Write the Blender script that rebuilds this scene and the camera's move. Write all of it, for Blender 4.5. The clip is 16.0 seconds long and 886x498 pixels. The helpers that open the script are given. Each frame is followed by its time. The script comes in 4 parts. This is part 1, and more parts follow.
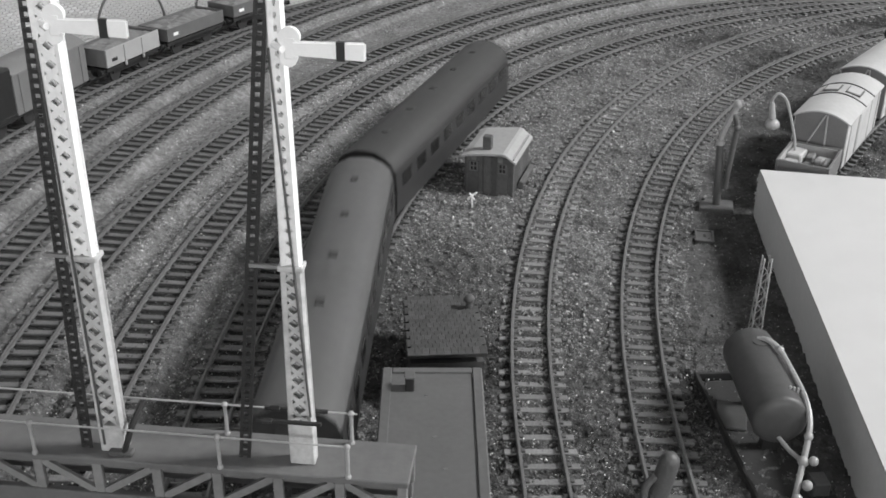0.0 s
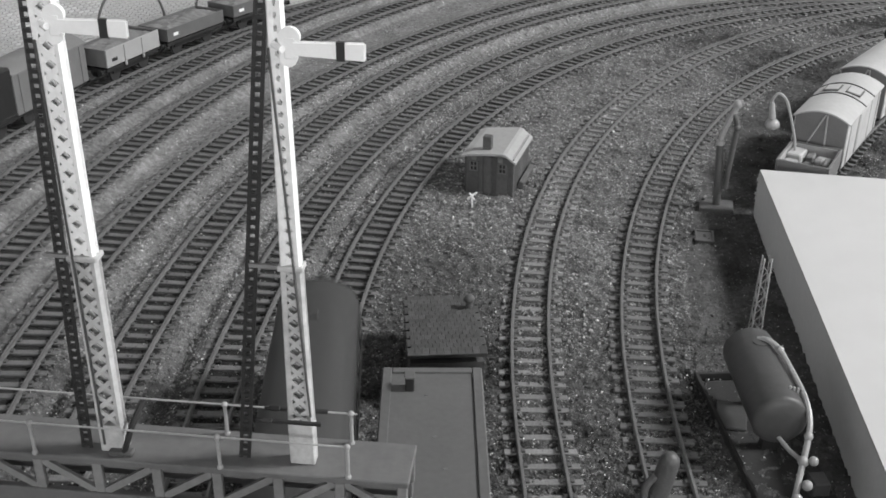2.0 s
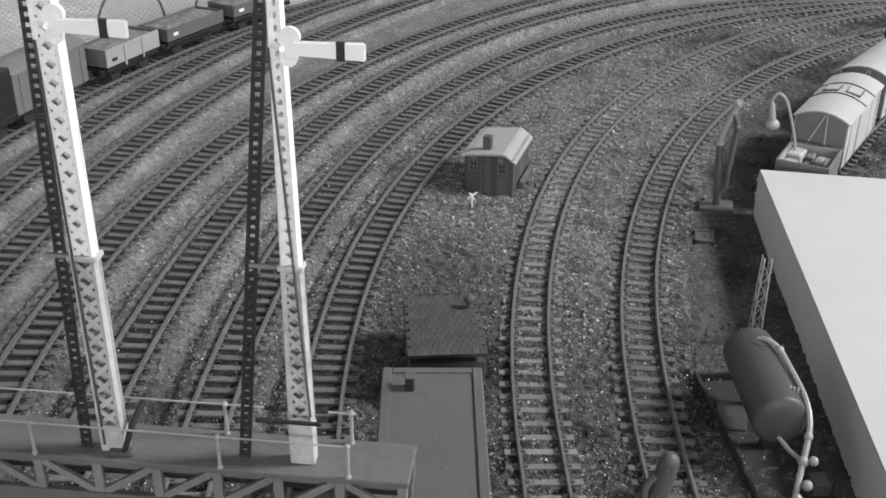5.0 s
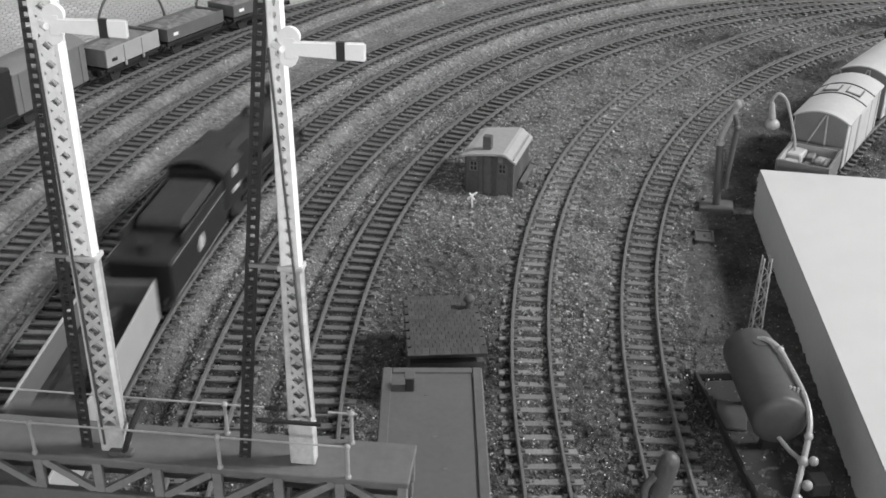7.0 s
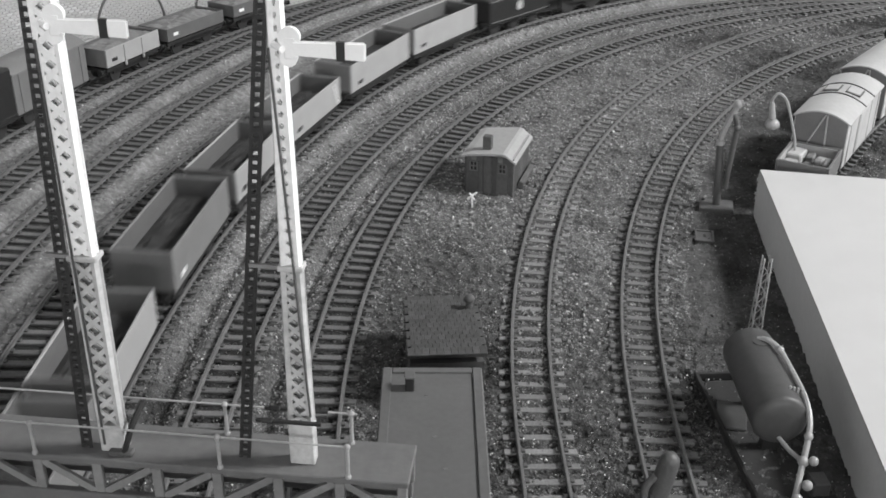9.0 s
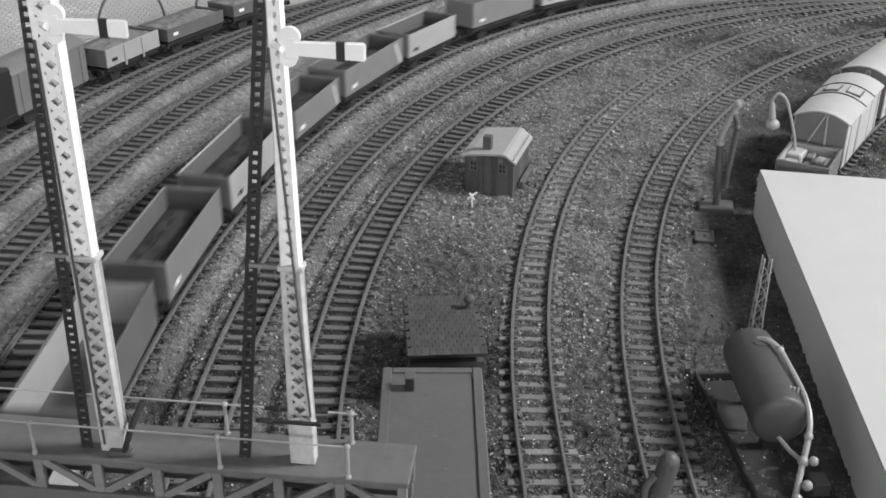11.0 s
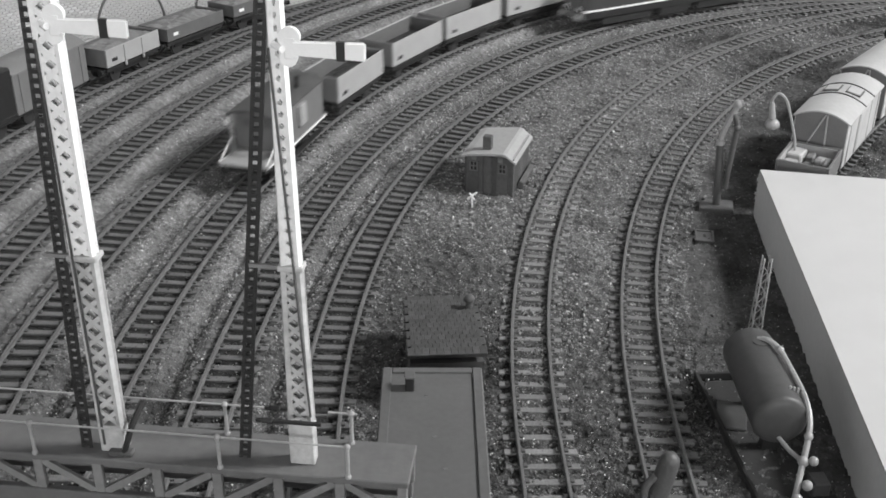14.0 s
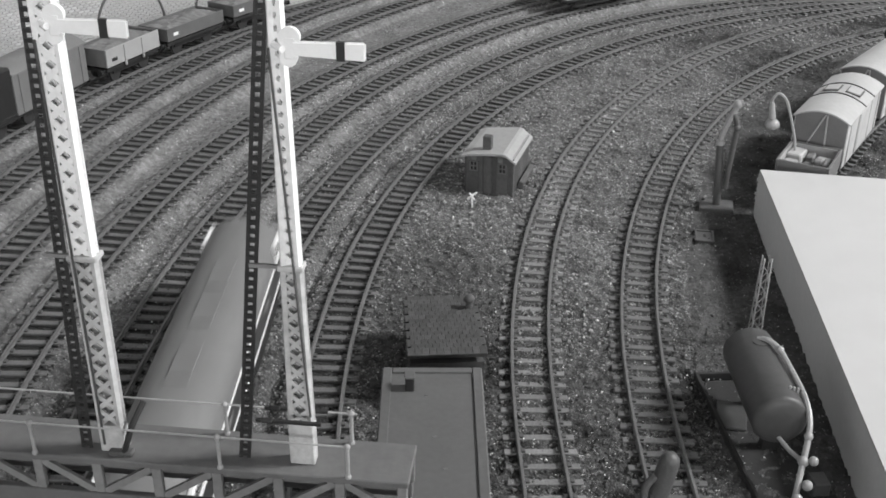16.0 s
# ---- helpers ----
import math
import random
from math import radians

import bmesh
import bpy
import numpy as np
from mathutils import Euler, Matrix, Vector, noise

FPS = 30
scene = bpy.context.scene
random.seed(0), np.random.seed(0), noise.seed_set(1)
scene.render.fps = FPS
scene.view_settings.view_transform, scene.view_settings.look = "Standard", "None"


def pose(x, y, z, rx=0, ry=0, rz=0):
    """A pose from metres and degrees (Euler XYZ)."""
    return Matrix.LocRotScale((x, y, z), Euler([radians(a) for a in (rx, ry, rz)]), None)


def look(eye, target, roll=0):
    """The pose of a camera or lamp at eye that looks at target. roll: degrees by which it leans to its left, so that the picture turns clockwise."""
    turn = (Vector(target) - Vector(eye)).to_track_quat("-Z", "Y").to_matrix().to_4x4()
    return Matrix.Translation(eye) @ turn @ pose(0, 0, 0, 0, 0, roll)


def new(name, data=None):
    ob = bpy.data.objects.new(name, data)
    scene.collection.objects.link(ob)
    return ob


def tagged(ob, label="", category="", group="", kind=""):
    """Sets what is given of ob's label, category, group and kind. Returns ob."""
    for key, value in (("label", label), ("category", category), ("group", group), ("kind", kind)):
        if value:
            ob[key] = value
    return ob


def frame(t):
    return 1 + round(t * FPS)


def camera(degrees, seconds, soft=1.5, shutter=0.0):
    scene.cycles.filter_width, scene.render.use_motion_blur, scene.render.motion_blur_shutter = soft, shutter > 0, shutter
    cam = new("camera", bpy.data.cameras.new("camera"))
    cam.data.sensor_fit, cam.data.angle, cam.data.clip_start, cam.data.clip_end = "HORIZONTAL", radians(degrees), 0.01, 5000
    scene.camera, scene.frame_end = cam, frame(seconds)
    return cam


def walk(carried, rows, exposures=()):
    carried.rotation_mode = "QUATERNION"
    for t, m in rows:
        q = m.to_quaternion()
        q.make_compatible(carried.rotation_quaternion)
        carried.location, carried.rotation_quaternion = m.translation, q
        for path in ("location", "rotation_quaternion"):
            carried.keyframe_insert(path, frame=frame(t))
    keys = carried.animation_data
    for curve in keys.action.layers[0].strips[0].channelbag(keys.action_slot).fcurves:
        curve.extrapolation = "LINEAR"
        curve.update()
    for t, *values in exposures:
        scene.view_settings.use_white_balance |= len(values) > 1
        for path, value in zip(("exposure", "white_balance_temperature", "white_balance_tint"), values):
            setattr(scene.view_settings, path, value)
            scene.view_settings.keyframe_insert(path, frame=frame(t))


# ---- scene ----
MM = 0.001
# ---- camera ----
cam = camera(44.85, 16.0, soft=1.7, shutter=0.85)
EYE = Matrix.Translation((0, 0, 0.2721)) @ Euler((radians(90 - 27.297), 0, 0)).to_matrix().to_4x4() @ pose(0, 0, 0, 0, 0, 0.4457)
walk(cam, [(0.0, EYE), (16.0, EYE)], [(0.0, 0.0), (0.5, -0.15), (1.0, -0.2), (1.5, -0.15), (2.0, -0.06), (2.6, 0.0), (16.0, 0.0)])

# ---- light: a roof light to the east and a window behind the camera ----
ROOM = (-2.2, 2.35, -3.4, 3.0, -0.95, 1.75)        # x0 x1 y0 y1 z0 z1
SKYLIGHT = (2.00, 0.42, 0.45)                     # roof light in the ceiling: centre x, y and width
WIN = (-0.5, 1.1, 0.15, 1.05)                       # window in the south wall, behind the camera: x0 x1 z0 z1
world = bpy.data.worlds.new("world")
scene.world = world
world.use_nodes = True
wn = world.node_tree.nodes
sky = wn.new("ShaderNodeTexSky")
sky.sky_type, sky.sun_disc, sky.sun_elevation, sky.sun_rotation = 'NISHITA', False, radians(50), radians(80)
bw = wn.new("ShaderNodeRGBToBW")
world.node_tree.links.new(sky.outputs[0], bw.inputs[0])
world.node_tree.links.new(bw.outputs[0], wn["Background"].inputs[0])
wn["Background"].inputs[1].default_value = 0.1


def daylight(name, sx, sy, watts, eye, target):
    d = bpy.data.lights.new(name, 'AREA')
    d.shape, d.size, d.size_y, d.energy = 'RECTANGLE', sx, sy, watts
    new(name, d).matrix_world = look(eye, target)


daylight("skylight_light", SKYLIGHT[2], SKYLIGHT[2], 98, (SKYLIGHT[0], SKYLIGHT[1], ROOM[5] - 0.01), (0, 0.5, 0))
daylight("window_light", WIN[1] - WIN[0], WIN[3] - WIN[2], 60, ((WIN[0] + WIN[1]) / 2, ROOM[2] + 0.02, (WIN[2] + WIN[3]) / 2), (0, 0.6, 0))
scene.view_settings.exposure = 0.0


# ---- materials: the film is black and white, so all are greys ----
def mat(name, v, rough=0.7, metal=0.0, var=0.25, grain=900.0, spots=120.0, bump=0.2, rand=0.0, dirt=0.0, dirt_v=0.05, spec=0.4, soil=0.0, island=0.0):
    """Grey material: fine grain and broad stains about the value v, with relief; rand varies it from object to object."""
    m = bpy.data.materials.new(name)
    m.use_nodes = True
    nt = m.node_tree
    n, l = nt.nodes, nt.links
    b = n["Principled BSDF"]
    b.inputs["Roughness"].default_value, b.inputs["Metallic"].default_value = rough, metal
    b.inputs["Specular IOR Level"].default_value = spec
    geo = n.new("ShaderNodeTexCoord")
    n1 = n.new("ShaderNodeTexNoise")
    n1.inputs["Scale"].default_value, n1.inputs["Detail"].default_value = grain, 3
    n2 = n.new("ShaderNodeTexNoise")
    n2.inputs["Scale"].default_value, n2.inputs["Detail"].default_value = spots, 4
    l.new(geo.outputs["Object"], n1.inputs[0])
    l.new(geo.outputs["Object"], n2.inputs[0])

    def math_(op, a, c):
        k = n.new("ShaderNodeMath")
        k.operation = op
        for i, s in enumerate((a, c)):
            if isinstance(s, (int, float)):
                k.inputs[i].default_value = s
            else:
                l.new(s, k.inputs[i])
        return k.outputs[0]
    s = math_('ADD', n1.outputs[0], n2.outputs[0])
    s = math_('MULTIPLY', math_('SUBTRACT', s, 1.0), 2 * var)
    s = math_('MULTIPLY', math_('ADD', s, 1.0), v)
    if rand:
        oi = n.new("ShaderNodeObjectInfo")
        s = math_('MULTIPLY', s, math_('ADD', math_('MULTIPLY', oi.outputs["Random"], 2 * rand), 1 - rand))
    if dirt:
        n3 = n.new("ShaderNodeTexNoise")
        n3.inputs["Scale"].default_value, n3.inputs["Detail"].default_value, n3.inputs["Roughness"].default_value = spots * 0.6, 6, 0.7
        l.new(geo.outputs["Object"], n3.inputs[0])
        r = n.new("ShaderNodeMapRange")
        r.inputs[1].default_value, r.inputs[2].default_value, r.inputs[4].default_value = 0.5, 0.68, dirt
        l.new(n3.outputs[0], r.inputs[0])
        mx = n.new("ShaderNodeMix")
        l.new(r.outputs[0], mx.inputs[0])
        l.new(s, mx.inputs[2])
        mx.inputs[3].default_value = dirt_v
        s = mx.outputs[0]
    if island:
        gi = n.new("ShaderNodeNewGeometry")
        p = math_('POWER', gi.outputs["Random Per Island"], 2.2)
        s = math_('MULTIPLY', s, math_('ADD', math_('MULTIPLY', p, 3.2 * island), 1 - island * 0.6))
    if soil:
        nm = n.new("ShaderNodeTexNoise")
        nm.inputs["Scale"].default_value, nm.inputs["Detail"].default_value, nm.inputs["Roughness"].default_value = 270.0, 5, 0.65
        l.new(geo.outputs["Object"], nm.inputs[0])
        s = math_('MULTIPLY', s, math_('POWER', math_('MULTIPLY', nm.outputs[0], 2.0), soil))
        # dark soil and painted shade both darken the colour here
        at_ = n.new("ShaderNodeAttribute")
        at_.attribute_name = "cinder_shade"
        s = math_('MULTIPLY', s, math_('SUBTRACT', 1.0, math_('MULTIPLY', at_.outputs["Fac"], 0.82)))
    s = math_('MAXIMUM', s, 0.004)
    l.new(s, b.inputs["Base Color"])
    if bump:
        bp = n.new("ShaderNodeBump")
        bp.inputs["Strength"].default_value, bp.inputs["Distance"].default_value = bump, 0.0006
        l.new(n1.outputs[0], bp.inputs["Height"])
        if soil:
            b2 = n.new("ShaderNodeBump")
            b2.inputs["Strength"].default_value, b2.inputs["Distance"].default_value = 1.0, 0.0015 * soil
            l.new(nm.outputs[0], b2.inputs["Height"])
            l.new(b2.outputs[0], bp.inputs["Normal"])
        l.new(bp.outputs[0], b.inputs["Normal"])
    return m


M_GROUND = mat("ballast_ground", 0.21, 0.95, var=0.4, grain=1100, spots=30, bump=1.0, dirt=0.4, dirt_v=0.09, spec=0.2, soil=1.1)
M_STONE = mat("ballast_stone", 0.31, 0.8, soil=2.8, var=0.3, grain=600, spots=60, bump=0.3, spec=0.25, island=0.17)
M_GLINT = mat("glint_speck", 0.85, 0.35, var=0.2, bump=0.1)
M_LINING = mat("wagon_inside_dark", 0.12, 0.8, var=0.25, spots=60, dirt=0.4, dirt_v=0.07)
M_SLEEPER = mat("sleeper_timber", 0.12, 0.8, var=0.3, grain=700, spots=90, bump=0.4, rand=0.2)
M_SLEEPERDUST = mat("dusty_sleeper_timber", 0.17, 0.85, var=0.35, grain=700, spots=90, bump=0.4, rand=0.2)
M_RAIL = mat("rusty_rail", 0.16, 0.5, metal=0.3, var=0.25, grain=700, spots=40, bump=0.2)
M_CHAIR = mat("rail_chair", 0.09, 0.8)
M_DECK = mat("gantry_deck_paint", 0.13, 0.7, var=0.2, grain=300, spots=50, dirt=0.35, dirt_v=0.11)
M_GIRDER = mat("gantry_girder_paint", 0.2, 0.6, var=0.25, grain=400, spots=70, dirt=0.4, dirt_v=0.14)
M_WHITE = mat("white_enamel", 0.95, 0.4, var=0.05, grain=500, spots=60, bump=0.15, dirt=0.15, dirt_v=0.6)
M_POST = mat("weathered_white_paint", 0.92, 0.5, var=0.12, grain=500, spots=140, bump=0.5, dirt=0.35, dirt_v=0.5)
M_POSTLOW = mat("dull_white_paint", 0.5, 0.6, var=0.25, grain=500, spots=90, bump=0.4, dirt=0.6, dirt_v=0.22)
M_GLOBE = mat("pale_globe", 0.3, 0.2, var=0.1, bump=0.0)
M_BLACK = mat("black_plastic", 0.025, 0.5, var=0.2)
M_WIRE = mat("rail_wire", 0.45, 0.4, metal=0.4, var=0.2)
M_FLAT = mat("flat_roof_felt", 0.1, 0.75, var=0.14, grain=400, spots=40, bump=0.15, dirt=0.25, dirt_v=0.15)
M_TILE = mat("roof_tile", 0.066, 0.8, var=0.25, grain=500, spots=80, bump=0.3, rand=0.22)
M_TILEBED = mat("roof_underlay", 0.06, 0.9)
M_HUTROOF = mat("hut_roof", 0.33, 0.55, var=0.14, grain=400, spots=60, dirt=0.3, dirt_v=0.28)
M_HUTWALL = mat("hut_timber", 0.08, 0.75, var=0.35, grain=500, spots=100, rand=0.25)
M_HUTTRIM = mat("hut_trim", 0.17, 0.7)
M_DARK = mat("dark_interior", 0.02, 0.9)
M_WALLD = mat("dark_building_wall", 0.07, 0.85, var=0.3)
M_BOARD = mat("white_card", 0.5, 0.35, var=0.05, grain=60, spots=9, bump=0.06)
M_BOARDSIDE = mat("card_edge", 0.62, 0.7, var=0.08, grain=300, spots=20, dirt=0.25, dirt_v=0.5)
M_GREYMETAL = mat("grey_painted_metal", 0.085, 0.5, var=0.25, spots=80, dirt=0.3, dirt_v=0.07)
M_PALEMETAL = mat("pale_painted_metal", 0.32, 0.4, var=0.2, spots=80, dirt=0.3, dirt_v=0.2)
M_TANK = mat("tank_paint", 0.06, 0.5, var=0.2, grain=300, spots=60, bump=0.15, dirt=0.35, dirt_v=0.07)
M_BRICKDARK = mat("dark_brick", 0.09, 0.85, var=0.3)
M_PIT = mat("pit_timber", 0.026, 0.85, var=0.3)
M_ROOFWHITE = mat("van_roof_white", 0.40, 0.55, var=0.1, grain=300, spots=50, dirt=0.3, dirt_v=0.45)
M_VANSIDE = mat("van_side_pale", 0.45, 0.6, var=0.15, spots=60, dirt=0.3, dirt_v=0.25)
M_VANEND = mat("van_end_grey", 0.16, 0.65, var=0.15, spots=60)
M_UNDER = mat("underframe_black", 0.02, 0.75, var=0.3)
M_WHEEL = mat("wheel_steel", 0.06, 0.5, metal=0.5)
M_WAGPALE = mat("wagon_pale_grey", 0.35, 0.6, var=0.14, spots=60, dirt=0.3, dirt_v=0.3)
M_WAGMID = mat("wagon_mid_grey", 0.19, 0.65, var=0.15, spots=60, dirt=0.3, dirt_v=0.15)
M_WAGDARK = mat("wagon_dark_grey", 0.12, 0.65, var=0.2, spots=60, dirt=0.3, dirt_v=0.07)
M_SHEET = mat("wagon_sheet", 0.19, 0.8, var=0.2, grain=300, spots=70, bump=0.4, dirt=0.3, dirt_v=0.12)
M_BRAKEROOF = mat("brake_van_roof", 0.07, 0.75, var=0.25, grain=300, spots=60, dirt=0.4, dirt_v=0.1)
M_LOAD = mat("coal_load", 0.035, 0.8, var=0.5, grain=800, spots=200, bump=0.9)
M_LOCO = mat("loco_black", 0.022, 0.5, var=0.3, spots=60)
M_COACHROOF = mat("coach_roof_grey", 0.042, 0.6, var=0.15, grain=200, spots=20, bump=0.05)
M_COACHROOF2 = mat("coach_roof_pale", 0.09, 0.6, var=0.15, grain=200, spots=20, bump=0.05)
M_COACHSIDE = mat("coach_side_dark", 0.035, 0.4, var=0.2, grain=300, spots=30, bump=0.05)
M_GLASS = mat("dark_window_glass", 0.02, 0.1, var=0.1, bump=0, spec=0.6)
M_DIESELROOF = mat("diesel_roof_pale", 0.175, 0.5, var=0.1, grain=200, spots=25, bump=0.05)
M_DIESEL = mat("diesel_dark_band", 0.055, 0.35, var=0.1, bump=0.03)
M_BRICK = mat("pale_brick", 0.5, 0.85, var=0.2, grain=500, spots=30, bump=0.3, rand=0.14)
M_MORTAR = mat("mortar", 0.36, 0.9)
M_ROOMWALL = mat("room_wall_paint", 0.72, 0.9, var=0.04, grain=60, spots=3, bump=0.05)
M_ROOMFLOOR = mat("room_floor", 0.25, 0.8, var=0.2, grain=40, spots=4)
M_TIMBER = mat("baseboard_timber", 0.3, 0.7, var=0.2, grain=60, spots=8)
M_MARK = mat("white_mark", 0.8, 0.6, var=0.1)


# ---- mesh helpers, in millimetres ----
def box(bm, c, s, bevel=0.0, rz=0.0, rx=0.0, ry=0.0):
    m = pose(*c, rx, ry, rz) @ Matrix.Diagonal((*s, 1))
    r = bmesh.ops.create_cube(bm, size=1, matrix=m)
    if bevel:
        ed = {e for v in r["verts"] for e in v.link_edges}
        bmesh.ops.bevel(bm, geom=list(ed), offset=bevel, segments=1, affect='EDGES', clamp_overlap=True)


def rod(bm, p, q, r, r2=None, n=8):
    p, q = Vector(p), Vector(q)
    d = q - p
    m = Matrix.Translation((p + q) / 2) @ d.to_track_quat("Z", "Y").to_matrix().to_4x4()
    bmesh.ops.create_cone(bm, cap_ends=True, segments=n, radius1=r, radius2=r if r2 is None else r2, depth=d.length, matrix=m)


def bar(bm, p, q, w, h):
    """A flat bar from p to q."""
    p, q = Vector(p), Vector(q)
    d = q - p
    m = Matrix.Translation((p + q) / 2) @ d.to_track_quat("Z", "Y").to_matrix().to_4x4() @ Matrix.Diagonal((w, h, d.length, 1))
    bmesh.ops.create_cube(bm, size=1, matrix=m)


def ball(bm, c, r, sx=1, sy=1, sz=1, u=12, v=8):
    bmesh.ops.create_uvsphere(bm, u_segments=u, v_segments=v, radius=r, matrix=Matrix.Translation(c) @ Matrix.Diagonal((sx, sy, sz, 1)))


def pipe(bm, pts, r, n=8):
    """A bent pipe through the points, smoothed, as one swept tube."""
    pts = [Vector(p) for p in pts]
    fine = []
    for i in range(len(pts) - 1):
        a, b, c, d = pts[max(i - 1, 0)], pts[i], pts[i + 1], pts[min(i + 2, len(pts) - 1)]
        for k in range(6):
            t = k / 6
            fine.append(0.5 * ((2 * b) + (c - a) * t + (2 * a - 5 * b + 4 * c - d) * t * t + (3 * b - a - 3 * c + d) * t ** 3))
    fine.append(pts[-1])
    loft(bm, [[p + (rot @ Vector((r * math.cos(2 * math.pi * k / n), r * math.sin(2 * math.pi * k / n), 0))) for k in range(n)]
              for p, rot in [(p, (fine[min(i + 1, len(fine) - 1)] - fine[max(i - 1, 0)]).to_track_quat("Z", "Y")) for i, p in enumerate(fine)]])


def loft(bm, rings, caps=True, closed=True):
    vs = [[bm.verts.new(p) for p in ring] for ring in rings]
    for a, b in zip(vs, vs[1:]):
        for i in range(len(a) if closed else len(a) - 1):
            j = (i + 1) % len(a)
            bm.faces.new((a[i], a[j], b[j], b[i]))
    if caps:
        bm.faces.new(vs[0][::-1])
        bm.faces.new(vs[-1])


def mesh_of(bm, material, smooth=False):
    bmesh.ops.recalc_face_normals(bm, faces=bm.faces)
    bm.transform(Matrix.Diagonal((MM, MM, MM, 1)))
    me = bpy.data.meshes.new("mesh")
    bm.to_mesh(me)
    bm.free()
    me.materials.append(material)
    if smooth:
        me.shade_smooth()
        me.set_sharp_from_angle(angle=radians(40))
    return me


def part(name, bm, material, parent, label="", smooth=False):
    ob = new(name, mesh_of(bm, material, smooth))
    ob.parent = parent
    if label:
        tagged(ob, label)
    return ob


def quick(name, material, parent, fn, *a, label="", smooth=False, **k):
    """One part made by one helper call."""
    bm = bmesh.new()
    fn(bm, *a, **k)
    return part(name, bm, material, parent, label, smooth)


def thing(name, m, label, category, group="", kind=""):
    ob = new(name)
    ob.empty_display_size = 0.01
    ob.matrix_world = m
    return tagged(ob, label, category, group, kind)


def at(x, y, z=0.0, rz=0.0):
    return pose(x * MM, y * MM, z * MM, 0, 0, rz)


def piece(name, me, parent, m):
    ob = new(name, me)
    ob.parent = parent
    ob.matrix_local = m
    return ob


# ---- track lines: start at y = 350 mm, heading and curvature along the line ----
GAUGE, GROUND_Z = 16.5, -4.6
LINES = {
    "a": (89.9, 0.014, 1.053, 1.217, 1.378, 1.640, 1.906),
    "b": (40.5, -0.025, 0.968, 1.199, 1.367, 1.504, 1.675),
    "c": (-51.2, -0.056, 1.180, 1.237, 1.355, 1.607, 1.803),
    "d": (-98.7, -0.016, 0.917, 0.992, 1.212, 1.645, 2.121),
    "e": (-147.8, 0.006, 0.612, 0.872, 1.142, 1.420, 1.670),
    "f": (-191.8, -0.073, 1.126, 1.090, 1.085, 1.090, 1.093),
    "g": (-245.2, -0.006, 0.555, 0.712, 0.870, 1.042, 1.215),
    "h": (-292.6, -0.007, 0.532, 0.661, 0.799, 0.977, 1.174),
    "i": (-359.2, 0.029, 0.576, 0.713, 0.848, 1.010, 1.186),
}


class Line:
    """A track's centre line by arc length s (mm); offset to the right by off."""

    def __init__(self, p, off=0.0):
        x0, th0, *k = p
        ds = 5.0
        s = np.arange(0, 4000, ds)
        kk = np.interp(s, [0, 200, 400, 600, 800], k) / 1000
        th = np.minimum(th0 + np.concatenate([[0], np.cumsum((kk[1:] + kk[:-1]) / 2 * ds)]), 1.5)
        tm = (th[1:] + th[:-1]) / 2
        x = x0 + np.concatenate([[0], np.cumsum(np.sin(tm) * ds)])
        y = 350 + np.concatenate([[0], np.cumsum(np.cos(tm) * ds)])
        sb = np.arange(-2600, 0, ds)
        thb = th0 * np.clip(1 + sb / 300, 0, 1)
        xb = x0 - (np.cumsum((np.sin(thb) * ds)[::-1]))[::-1]
        yb = 350 - (np.cumsum((np.cos(thb) * ds)[::-1]))[::-1]
        self.s, self.th = np.concatenate([sb, s]), np.concatenate([thb, th])
        self.x = np.concatenate([xb, x]) + off * np.cos(self.th)
        self.y = np.concatenate([yb, y]) - off * np.sin(self.th)

    def __call__(self, s):
        return tuple(float(np.interp(s, self.s, v)) for v in (self.x, self.y, self.th))

    def stand(self, s, half):
        """The pose of a vehicle whose wheels stand half before and behind s."""
        x1, y1, _ = self(s - half)
        x2, y2, _ = self(s + half)
        return at((x1 + x2) / 2, (y1 + y2) / 2, 0, -math.degrees(math.atan2(x2 - x1, y2 - y1)))


LINE = {k: Line(p) for k, p in LINES.items()}
LINE["j"] = Line((94.4, 0.413, 0.35, 0.35, 0.8, 2.2, 2.2))


# ---- the room, the baseboard and the ground ----
def structure(name, bm, material, label, category, parent=None):
    ob = new(name, mesh_of(bm, material))
    return tagged(ob, label, category, kind="structure")


